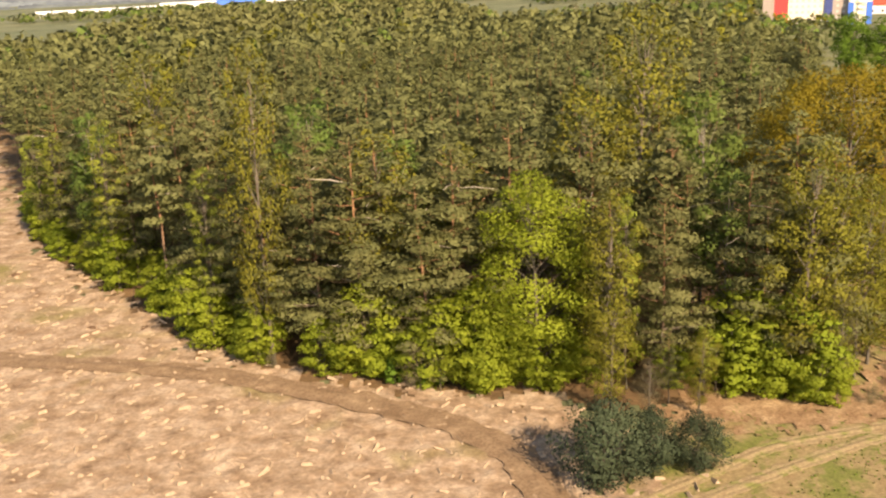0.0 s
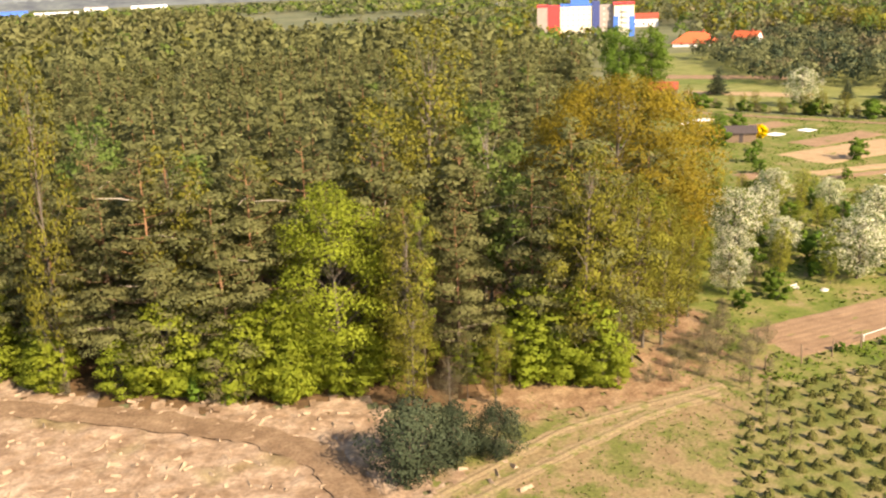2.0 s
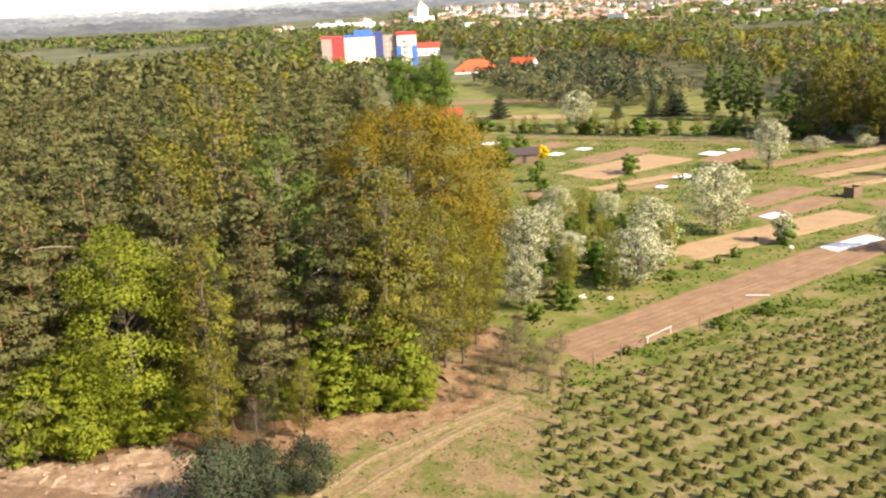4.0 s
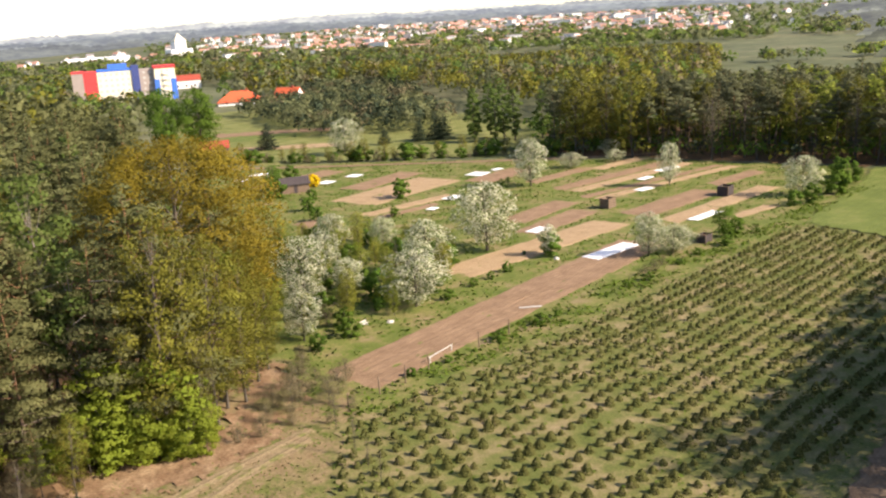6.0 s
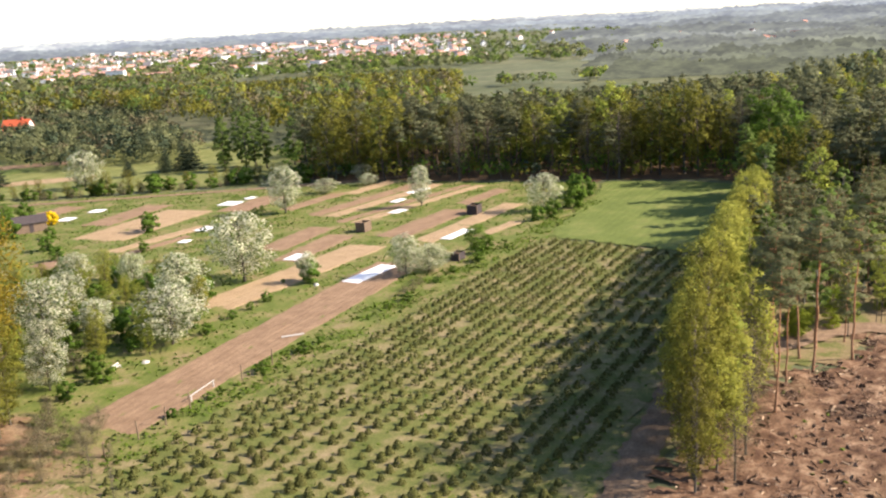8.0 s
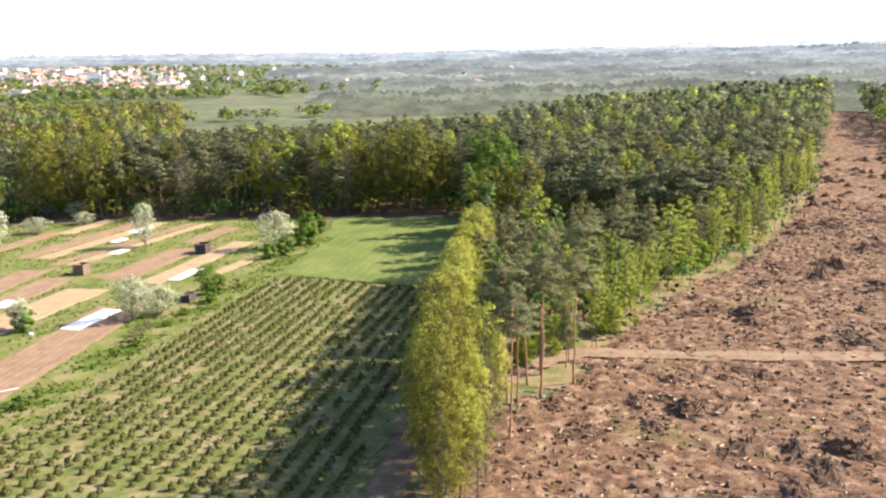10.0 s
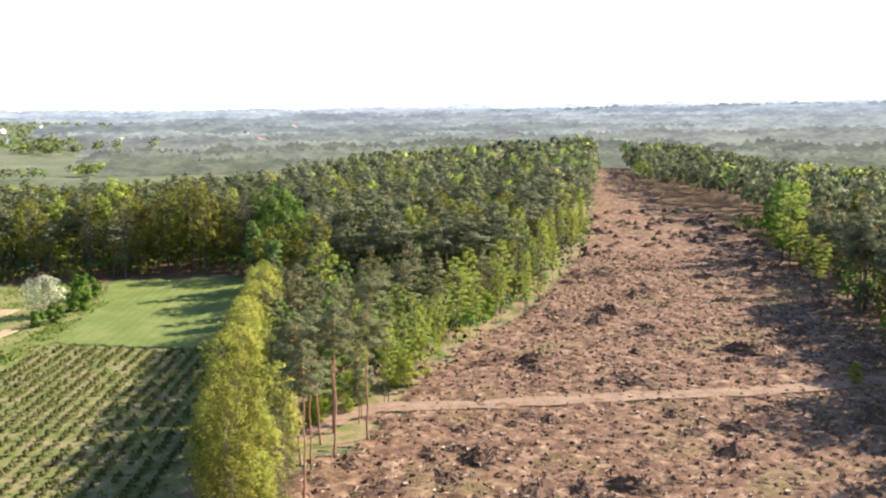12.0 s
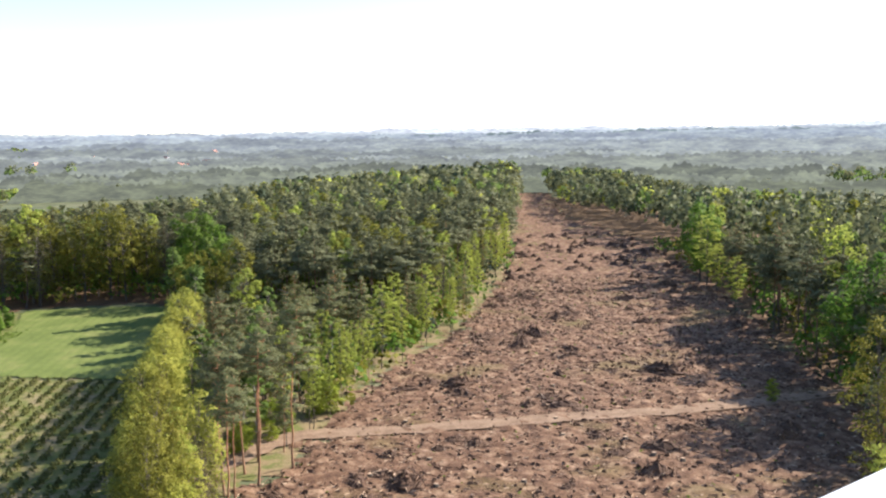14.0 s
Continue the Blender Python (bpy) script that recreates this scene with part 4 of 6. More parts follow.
for x, y, h in ((41, 75, 6), (43, 77, 6.5), (44.5, 74, 5), (39.5, 72.5, 4.5), (46, 79, 5), (47, 83, 6), (45.5, 71.5, 3.5), (42, 70, 3), (36, 72, 3.5), (38, 74.5, 5), (48.5, 86, 5), (44, 80, 5), (49, 78, 4), (40, 77, 6), (46.5, 75.5, 5), (34, 72.5, 3)):
    plant("bare_shrub", x, y, h * 0.72, group="bare shrubs beside the plantation")

for x, y, h in ((41.6, 68.3, 4.5), (40, 62.8, 4.5), (38.6, 57, 3.5), (39.4, 60, 3.2)):
    plant("budding", x, y, h, None, 0.5, group="bare saplings at the plantation's corner")

# ---- strip of trees beside the plantation ----
STRIP_TREES = [
    ("pole_pine", 91, 27, 15.5, 1.0, 0), ("pole_pine", 94, 24.3, 16, 1.0, 1), ("pole_pine", 82, 24.2, 15.5, 1.0, 1), ("pole_pine", 99, 21.8, 15, 1.1, 2), ("pole_pine", 97, 26.5, 16.5, 1.0, 0), ("pole_pine", 93, 28.5, 15, 1.1, 1), ("pole_pine", 101, 26, 16, 1.2, 2), ("pole_pine", 89.5, 25.5, 14.5, 0.9, 2),
    ("maple", 98, 31, 15, 0.65, 0), ("maple", 106, 24, 13.5, 0.72, 1), ("maple", 112, 22.5, 14, 0.79, 2), ("maple", 118, 21, 13.5, 0.79, 0), ("maple", 124, 20.5, 11, 0.72, 1), ("maple", 130, 20, 13, 0.86, 2), ("maple", 137, 18.5, 12, 0.94, 0), ("maple", 147, 14.5, 10, 0.94, 1), ("maple", 158, 11.5, 14, 0.86, 2), ("maple", 170, 8, 13, 0.86, 0), ("maple", 184, 5.5, 14, 0.86, 1),
    ("poplar", 179, 60.8, 14.5, 1.1, 0), ("poplar", 182.5, 60.5, 12, 1.0, 0), ("far_oak", 170, 50, 11, 1.2, 0), ("maple", 93.5, 30.5, 14.5, 0.72, 1), ("leafy", 201, 64, 19.5, 1.15, 0), ("leafy", 196, 58, 17, 0.9, 1),
    ("budding", 67.5, 26.4, 9.5, 1.1, 0), ("budding", 70.6, 27.6, 10, 1.1, 1), ("olive", 66.6, 25.6, 10.5, 0.8, 0), ("olive", 69.4, 26, 11.5, 0.85, 1), ("olive", 72.2, 26.8, 12, 0.85, 0), ("olive", 75, 28, 12, 0.85, 1), ("olive", 64.5, 24.6, 8.5, 0.8, 1), ("maple", 74.5, 25.6, 11.5, 0.9, 3), ("maple", 78, 27.4, 12.5, 0.9, 4),  ("hornbeam", 73.6, 29.4, 10, 0.85, 2), ("hornbeam", 76.8, 30.4, 11, 0.95, 0), ("hornbeam", 79.8, 31.4, 11, 1.0, 1), ("hornbeam", 82.8, 32, 11.5, 1.1, 2),
    ("pole_pine", 124, 26, 15, 1.2, 0), ("pine", 133, 28, 15, 0.9, 1), ("pine", 120, 30, 14.5, 0.8, 2), ("pine", 112, 31, 14, 0.8, 0),
]
for kind, x, y, h, w, v in STRIP_TREES:
    plant(kind, x, y, h, v * 100.0, w, v, group="trees of the strip")
HEDGE = np.array([(80, 33.2), (84.5, 33.6), (93, 36), (114, 42.2), (139, 48), (165, 54.5)])
for k in range(44):
    x = 80.5 + 74 * (k / 43) ** 1.25 + RNG.uniform(-0.8, 0.8)
    y = np.interp(x, HEDGE[:, 0], HEDGE[:, 1]) - RNG.uniform(-0.6, 2.6)
    plant("hornbeam" if RNG.random() < (0.45 if x < 88 else 0.93) else "budding", x, y, RNG.uniform(9.0, 11.2) if x > 88 else RNG.uniform(7.0, 9.5), None, RNG.uniform(0.9, 1.25), group="hedge trees along the plantation")
for x, y, h in ((66.4, 25.4, 8), (69, 24.6, 7.5), (71, 27.6, 7.5), (74, 25.2, 8.5), (68, 22.8, 6), (76, 30, 7.5), (78.5, 31.5, 8), (72.5, 23.5, 7), (80.5, 31, 8.5), (73, 26.8, 8), (76.5, 26.7, 9), (83.7, 27.1, 9.5), (79, 28.5, 9), (81, 26, 8), (86, 28, 9)):
    plant("hornbeam" if h % 1 else "budding", x, y, h * 1.2, None, 1.0, group="hedge trees along the plantation")
for x, y, h in ((80.5, 31, 6), (78, 29.5, 5.5), (82.5, 27, 6.5), (85.5, 30, 7), (77, 31.2, 4), (88.5, 31.5, 6), (80, 26.5, 4.5), (75, 28, 3.5)):
    plant("bare_shrub", x, y, h, group="bare shrubs of the strip")
for k in range(26):
    x = RNG.uniform(84, 170)
    plant("understory", x, np.interp(x, [84, 91, 99, 138, 170], [28, 28, 24, 19, 9]) + RNG.uniform(0, 9), RNG.uniform(1.5, 3.6), group="bushes of the strip")
for kind, x, y, h, w, v in (("maple", 52, -19.8, 17.2, 1.5, 0), ("maple", 55, -24, 18.0, 1.5, 1), ("olive", 90, -35.5, 14.5, 0.9, 1), ("blue_pine", 96, -38.5, 13, 1.0, 0), ("maple", 108, -44, 14, 1.1, 0), ("leafy", 122, -47, 15, 1.0, 0), ("maple", 185, -46, 15, 1.5, 2), ("maple", 200, -46, 16, 1.6, 0), ("maple", 214, -47, 16, 1.6, 1), ("understory", 125, -36, 2.2, 0.7, 0), ("leafy", 226, -48, 16, 1.3, 1)):
    plant(kind, x, y, h, v * 100.0, w, v, group="trees of the southern wood")
# Extra wide pines, some out of view, added to shade the cut strip.
for k in range(12):
    plant("far_pine", 96 + 7.6 * k, -50.5 - 2.5 * (k % 2), 18 + k % 3, 53.0 * k, 1.6, k % 4, group="trees of the southern wood")

# ---- plantation of young spruces ----
def little_spruces(P, S, rng, n=30):
    """Bushy young spruces, standing at P with sizes S."""
    m = len(P)
    z = rng.random((n, m)) ** 1.3
    r = (0.5 * (1 - z) ** 0.6 + 0.04) * rng.uniform(0.75, 1.1, (n, m))
    a = rng.uniform(0, 6.28, (n, m))
    N = np.stack([np.cos(a), np.sin(a), 0.35 + z], -1)
    C = np.stack([np.cos(a) * r * S + P[:, 0], np.sin(a) * r * S + P[:, 1], 0.12 + (0.05 + z * 0.9) * S], -1)
    return leaves(C.reshape(-1, 3), 0.1 if n > 70 else 0.16, rng, 0.55, (N / np.linalg.norm(N, axis=2, keepdims=True)).reshape(-1, 3), 0.6)


rng = np.random.default_rng(21)
row_a = radians(8.5)
ca, sa = math.cos(row_a), math.sin(row_a)
U, W = np.meshgrid(np.arange(20, 160, 1.5), np.arange(-20, 80, 1.95))
U, W = U + rng.uniform(-0.16, 0.16, U.shape), W + rng.uniform(-0.09, 0.09, U.shape)
P = np.c_[(U * ca - W * sa).ravel(), (U * sa + W * ca).ravel()]
loose = np.clip((P[:, 1] - 47 - 0.14 * (P[:, 0] - 40)) / 22, 0, 1)[:, None] * np.clip((85 - P[:, 0]) / 30, 0, 1)[:, None]
P = P + loose * rng.normal(0, 0.28, P.shape)
P = P[inside([(41.5, 67.5), (135.5, 78.8), (134, 52.5), (92, 39.5), (72, 35.5), (61, 32.5), (53, 29.5), (44, 27), (35, 38), (32, 53)], P[:, 0], P[:, 1])]
P = P[rng.random(len(P)) < 0.93]
S = rng.uniform(0.62, 1.02, len(P))
proto = [leaf_mesh("young_spruce", little_spruces(np.zeros((1, 2)), np.ones(1), rng, 280), "young_spruce") for _ in range(5)]
by_near = np.argsort(np.hypot(P[:, 0] - 52, P[:, 1] - 46))
for k in by_near[:290]:
    ob = tagged(new("young_spruce", proto[int(rng.integers(5))]), "waist-high young spruce planted in a row", "young spruce", "rows of young spruces")
    ob.matrix_basis = pose(P[k, 0], P[k, 1], 0, 0, 0, rng.uniform(0, 360)) @ Matrix.Diagonal((S[k], S[k], S[k] * rng.uniform(0.8, 1.1), 1))
tagged(new("young_spruces", leaf_mesh("young_spruces", little_spruces(P[by_near[290:]], S[by_near[290:]], rng, 58), "young_spruce")), "long rows of waist-high young spruces", "young spruces", kind="stuff")


def tufts(name, poly, gap, size, mat, label, seed, z=0.12):
    r = np.random.default_rng(seed)
    P = scatter(poly, gap, r)
    P = P[noise_mask(P, seed) > r.random(len(P)) * 1.1]
    for cx, cy, ln, wd, tn, _ in BEDS:
        c, s = math.cos(radians(tn)), math.sin(radians(tn))
        u, v = (P[:, 0] - cx) * c + (P[:, 1] - cy) * s, (P[:, 1] - cy) * c - (P[:, 0] - cx) * s
        P = P[(np.abs(u) > ln / 2 + 0.2) | (np.abs(v) > wd / 2 + 0.2)]
    C = np.c_[np.repeat(P, 3, 0) + r.normal(0, size * 0.5, (3 * len(P), 2)), np.full(3 * len(P), z + size * 0.35)]
    tagged(new(name, leaf_mesh(name, leaves(C, size, r, 0.4, None, 1.2), mat)), label, "grass", kind="stuff")


def noise_mask(P, seed):
    return 0.5 + 0.5 * np.sin(P[:, 0] * 0.31 + seed) * np.cos(P[:, 1] * 0.37 - seed) + 0.25 * np.sin(P[:, 0] * 0.9 + P[:, 1] * 0.7)


tufts("grass_tufts", FIELD, 1.3, 0.2, "grass_blades", "tufts of fresh grass between the young spruces", 3)
tufts("verge_tufts", [(43, 69), (137, 81), (171, 86), (168, 89), (110, 83), (47, 75)], 0.6, 0.28, "grass_blades", "long grass along the allotments' edge", 4)
tufts("garden_tufts", GARDEN, 0.75, 0.24, "grass_blades", "rough tufts of grass in the allotments", 6, 0.06)
VERGE = [(14, 67), (10, 50), (26, 30), (34, 38), (32, 53), (41, 66), (47, 76), (44, 84), (34, 75), (24, 74)]
tufts("verge_grass", VERGE, 0.6, 0.11, "grass_blades", "short green grass on the dry verge", 11, 0.13)
tufts("leaf_litter", VERGE, 0.6, 0.09, "brown_buds", "dry leaves and twigs on the verge", 13, 0.12)
tufts("cut_tufts", CUT[7:28] + [(90, -40), (20, 20), (10, 60)], 3.2, 0.22, "grass_blades", "sparse green tufts in the clear-cut", 5, 0.12)

# ---- clear-cut litter ----
def sticks(n, R, H, rng, length=(0.5, 1.8), thick=0.035, up=0.35):
    """Broken branches lying across one another."""
    out = []
    for _ in range(n):
        c = np.array([rng.normal(0, R * 0.45), rng.normal(0, R * 0.45), 0])
        c[2] = max(0.05, H * math.exp(-(c[0] ** 2 + c[1] ** 2) / (R * R * 0.5)) * rng.random())
        d = rng.normal(size=3)
        d[2] *= up
        d /= np.linalg.norm(d)
        L = rng.uniform(*length) / 2
        t = thick * rng.uniform(0.6, 2.0)
        out.append(tube([c - d * L, c + rng.normal(0, 0.08, 3), c + d * L], [t, t * 0.9, t * 0.4], 3))
    return merge(out)


def mound(R, H, rng, n=14):
    """A rough heap of soil and roots."""
    a = np.linspace(0, 2 * np.pi, n, endpoint=False)
    V, Q = [], []
    rings = [1.0, 0.8, 0.55, 0.3, 0.08]
    for q in rings:
        z = H * (1 - q ** 1.5)
        jit = 1 + rng.normal(0, 0.16, n)
        V.append(np.c_[np.cos(a) * R * q * jit, np.sin(a) * R * q * jit, np.maximum(0.02 if q < 1 else -0.1, z * (1 + rng.normal(0, 0.25, n))) if q < 1 else np.full(n, -0.1)])
    V = np.concatenate(V)
    k = np.arange(n)
    for i in range(len(rings) - 1):
        Q.append(np.stack([i * n + k, i * n + (k + 1) % n, (i + 1) * n + (k + 1) % n, (i + 1) * n + k], 1))
    return V, np.concatenate(Q)


soil_mat("root_soil", [(0.3, (0.055, 0.032, 0.021)), (0.55, (0.11, 0.066, 0.042)), (0.8, (0.2, 0.128, 0.083))], 1.2, 7.0, 0.1)
plain_mat("brush_wood", (0.16, 0.10, 0.065), 0.9, 3.0, 0.45)
plain_mat("pale_wood", (0.40, 0.29, 0.19), 0.85, 3.0, 0.3)
PILES = []
for v in range(5):
    rng = np.random.default_rng(50 + v)
    ob = tagged(new("brash_pile"), "heap of dark roots, soil and broken branches in the clear-cut", "brash pile", "brash piles of the clear-cut")
    part("mound", mesh_of("mound", *mound(1.5, 0.75, rng), "root_soil", False), ob)
    tagged(part("brushwood", mesh_of("brushwood", *sticks(60, 1.9, 0.9, rng), "brush_wood"), ob, "broken grey-brown branches"), kind="stuff")
    tagged(part("split_wood", mesh_of("split_wood", *sticks(16, 2.0, 0.8, rng, (0.3, 1.0), 0.05), "pale_wood"), ob, "pale split wood"), kind="stuff")
    PILES.append(ob)
rng = np.random.default_rng(77)
lane = scatter(CUT[12:], 4.0, rng)
banks = np.sin(lane[:, 0] * 0.17 + 1.1 * np.sin(lane[:, 1] * 0.13)) * np.cos(lane[:, 1] * 0.21 + 0.6) + 0.35 * np.sin(lane[:, 0] * 0.53 + lane[:, 1] * 0.4)
lane = lane[banks > 0.02]
lane = lane[(lane[:, 0] > 40) & (lane[:, 0] < 330)]
lane = lane[(rng.random(len(lane)) < 0.8) & (line_distance(lane, [(88, 36), (110, 24), (112, 11), (118, -10), (121, -24), (129, -45)]) > 3.0)]
lane = lane[np.argsort(np.hypot(lane[:, 0], lane[:, 1]))]
lane, far_lane = lane[:275], lane[275:]
far_piles = []
for x, y in far_lane:
    V, Q = mound(rng.uniform(0.8, 2.2), rng.uniform(0.5, 1.1), rng, 9)
    far_piles.append((V + [x, y, 0.05], Q))
tagged(new("brash_heaps", mesh_of("brash_heaps", *merge(far_piles), "root_soil")), "dark root heaps farther along the clear-cut", "brash piles", kind="stuff")
west = scatter([(-100, 215), (-56, 131), (-36, 105), (-26, 93), (-16, 84), (-30, 60), (-110, 60)], 6.5, rng)
west = west[(rng.random(len(west)) < 0.13) & (line_distance(west, [(-130, 140), (-80, 104), (-45, 90), (-27, 86), (-12, 79), (-2, 73)]) > 3.0)]
for k, (x, y) in enumerate(np.concatenate([lane, west])):
    s = (0.45 + 0.95 * rng.random() ** 2) * (1.0 if y < 50 else 0.6)
    m = pose(x, y, 0.05, 0, 0, rng.uniform(0, 360)) @ Matrix.Diagonal((s * rng.uniform(0.8, 1.5), s, s * rng.uniform(0.7, 1.2), 1))
    if k < len(PILES):
        PILES[k].matrix_basis = m
    else:
        copy_thing(PILES[k % len(PILES)], m)
# chips and clods strewn everywhere
def strewn(name, poly, gap, mat, label, seed, length, thick, share=1.0, lo=None):
    r = np.random.default_rng(seed)
    P = scatter(poly, gap, r, 0.5)
    P = P[(r.random(len(P)) < share) & (P[:, 0] < 330)]
    n = len(P)
    a = r.uniform(0, 6.28, n)
    L = r.uniform(*length, n)[:, None] / 2
    d = np.c_[np.cos(a), np.sin(a), r.normal(0, 0.18, n)]
    s = np.c_[-np.sin(a), np.cos(a), np.zeros(n)] * (thick * r.uniform(0.6, 1.8, n))[:, None]
    up = np.zeros((n, 3))
    up[:, 2] = thick * 1.2 * r.uniform(0.6, 1.8, n)
    C = np.c_[P, np.full(n, 0.12)]
    V = np.stack([C - d * L - s, C - d * L + s, C - d * L * 0.8 + up, C + d * L - s * 0.6, C + d * L + s * 0.6, C + d * L * 0.8 + up * 0.8], 1).reshape(-1, 3)
    b = np.arange(n)[:, None] * 6
    Q = np.concatenate([b + [[0, 3, 5, 2]], b + [[1, 2, 5, 4]]])
    T = np.concatenate([b + [[0, 2, 1]], b + [[3, 4, 5]]])
    tagged(new(name, mesh_of(name, V, [Q, T], mat)), label, "debris", kind="stuff")


NEAR_CUT = [(-56, 131), (-36, 105), (-26, 93), (-16, 85), (-3, 79), (9, 74), (20, 66), (34, 50), (45, 36), (58, 30)] + STRIP_EDGE[1:8] + [(238, -44)] + SOUTH_EDGE[4:] + [(-10, 30), (-90, 80)]
LANE_CUT = [(45, 22), (58, 27)] + NEAR_CUT[10:-2] + [(20, -10), (8, 30), (26, 25)]
WEST_CUT = NEAR_CUT[:7] + [(14, 40), (-10, 30), (-90, 80)]
strewn("wood_chips", LANE_CUT, 1.5, "pale_wood", "pale wood chips and split branches on the clear-cut", 8, (0.2, 0.8), 0.06, 0.95)
plain_mat("bleached_bark", (0.27, 0.2, 0.138), 0.9, 3.0, 0.25)
strewn("pale_slabs", WEST_CUT, 1.1, "bleached_bark", "bleached bark slabs and clods on sandy ground", 18, (0.3, 1.3), 0.14, 0.4)
strewn("branch_litter", LANE_CUT, 0.85, "brush_wood", "dark twigs and branches on the clear-cut", 9, (0.4, 1.4), 0.04, 0.95)
strewn("clods", LANE_CUT, 1.2, "root_soil", "clods of dark earth on the clear-cut", 10, (0.2, 0.8), 0.15, 0.6)
rng = np.random.default_rng(31)
V, Q = tube([(0, 0, -0.1), (0, 0, 0.05), (0, 0, 0.28), (0, 0, 0.3)], [0.34, 0.26, 0.22, 0.2], 9)
stump_side = mesh_of("bark", V, Q, "grey_bark", True)
stump_top = mesh_of("cut_face", *tube([(0, 0, 0.295), (0, 0, 0.30)], [0.205, 0.002], 9), "pale_wood")
stump = None
for x, y in np.concatenate([scatter(NEAR_CUT, 9.0, rng)])[:150]:
    m = pose(x, y, 0.08, 0, 0, rng.uniform(0, 360)) @ Matrix.Scale(rng.uniform(0.7, 1.4), 4)
    if stump is None:
        stump = tagged(new("tree_stump"), "low sawn pine stump with a pale cut face", "tree stump", "stumps of the clear-cut")
        part("bark", stump_side, stump)
        part("cut_face", stump_top, stump, "pale sawn face")
        stump.matrix_basis = m
    else:
        copy_thing(stump, m)

# ---- allotments ----
BLOSSOM = [(94.4, 107.5, 10.5, 1.0), (136.8, 141.8, 9.8, 0.76), (79.8, 103.7, 7.8, 1.0), (69.4, 92.9, 4.8, 1.1), (62.5, 109.4, 5.7, 1.25), (79.9, 128.8, 5.1, 0.9), (71.4, 118, 3.9, 0.85), (66, 102.9, 3.9, 1.0), (85.4, 122.4, 4.5, 0.8), (52.6, 92.3, 3.9, 0.72), (106.5, 86, 4.6, 0.9), (110.4, 84.8, 3.7, 1.4),
           (156.6, 92.1, 4.8, 0.85), (151.7, 117.9, 6.2, 0.6), (158, 150.5, 3.1, 1.7), (176, 155, 2.6, 1.2), (143, 221.4, 7.0, 1.15), (97.8, 97.6, 4.2, 0.6), (58, 101, 3.4, 0.9), (75, 98, 3.2, 1.0), (170, 148, 2.6, 1.5)]
for k, (x, y, h, w) in enumerate(BLOSSOM):
    plant("cherry", x, y, h, k * 67.0, w * 1.12, k, group="blossoming fruit trees")
rng = np.random.default_rng(12)
for k, (x, y) in enumerate(scatter([(54, 91), (66, 92), (76, 96), (84, 103), (92, 112), (90, 124), (82, 136), (70, 142), (58, 130), (51, 104)], 3.3, rng)):
    plant(("shrub", "lit_tree", "understory", "bare_shrub", "hornbeam")[k % 5], x, y, (rng.uniform(1.8, 3.2), rng.uniform(3, 4.8), rng.uniform(1.2, 2.4), rng.uniform(2.4, 3.6), rng.uniform(3, 4.8))[k % 5], None, 1.3 if k % 5 in (1, 4) else 1.0, group="shrubs of the allotments")
for x, y, h in ((112.9, 155.2, 3.0), (52, 88, 2.2), (57, 89, 1.8), (101, 141, 1.5), (88, 96, 1.1), (80, 94, 1.0), (74, 92, 1.2), (84, 95, 0.9), (96, 101, 0.8), (128, 146, 1.0), (131, 147, 1.0), (134, 148, 1.1), (137, 149, 1.0), (121, 145, 0.9), (117, 144, 0.9),
                (148, 88.5, 3.0), (152, 87.5, 2.6), (126, 84.5, 2.6), (123, 84, 2.2), (161, 88, 3.2), (166, 90, 2.6), (172, 92, 3.5), (176, 96, 3.0), (98, 97.5, 2.6), (110, 194, 3), (104, 190, 2.6), (97, 178, 3.2), (101, 170, 2.4), (94, 160, 3), (90, 150, 2.8)):
    plant("shrub", x, y, h, group="shrubs of the allotments")
for k in range(13):  # low bushes along the plantation's boundary
    x = 55 + k * 6.2 + rng.uniform(-2, 2)
    plant("shrub", x, 73.2 + (x - 55) * 0.125 + rng.uniform(-0.5, 0.8), rng.uniform(0.5, 1.3), None, 1.2, group="low bushes along the boundary")
for x, y, h in ((101, 80.5, 2.0), (104, 81.5, 2.4), (98.5, 80, 1.8), (107, 80.5, 1.6)):
    ob = plant("bare_shrub", x, y, h, None, 1.4, group="reddish shrubs of the allotments")
    tagged(ob, "low reddish-brown shrub beside the white fleece", "shrub")
for k in range(100):  # hedge of shrubs behind the pale path
    s = k / 99
    x, y = np.interp(s, [0, 0.2, 0.4, 0.62, 0.8, 1], [108, 122, 137, 155, 170, 187]) + rng.uniform(-2, 2), np.interp(s, [0, 0.2, 0.4, 0.62, 0.8, 1], [249, 228.6, 207.5, 189, 174, 160]) + rng.uniform(-2, 3)
    plant(("bare_shrub", "bare_shrub", "olive", "shrub")[k % 4], x, y, (rng.uniform(2.4, 3.8), rng.uniform(2, 3.4), rng.uniform(2.5, 4.5), rng.uniform(2, 3))[k % 4], None, 1.3, group="hedge behind the path")

FLEECE = [(105.4, 92.1, 10.5, 3.1, 6), (133, 95.7, 8.2, 2.1, 6), (108.8, 110.9, 4.2, 2.8, 12), (140.6, 163, 4.8, 4.4, 19), (119.1, 145.8, 4.2, 3.0, 14), (109.5, 140.3, 2.2, 1.9, 20), (167, 130.7, 6.8, 2.4, 4), (155.7, 127.2, 4.2, 1.8, 5), (146.1, 119.6, 4.0, 2.2, 0), (114.3, 185.4, 3.6, 3.2, 22), (123.2, 187.4, 3.4, 3.2, 22), (104.2, 207.1, 3.8, 2.6, 25), (110.7, 210.8, 5.2, 3.2, 15), (147.2, 163.8, 3, 1.8, 5)]
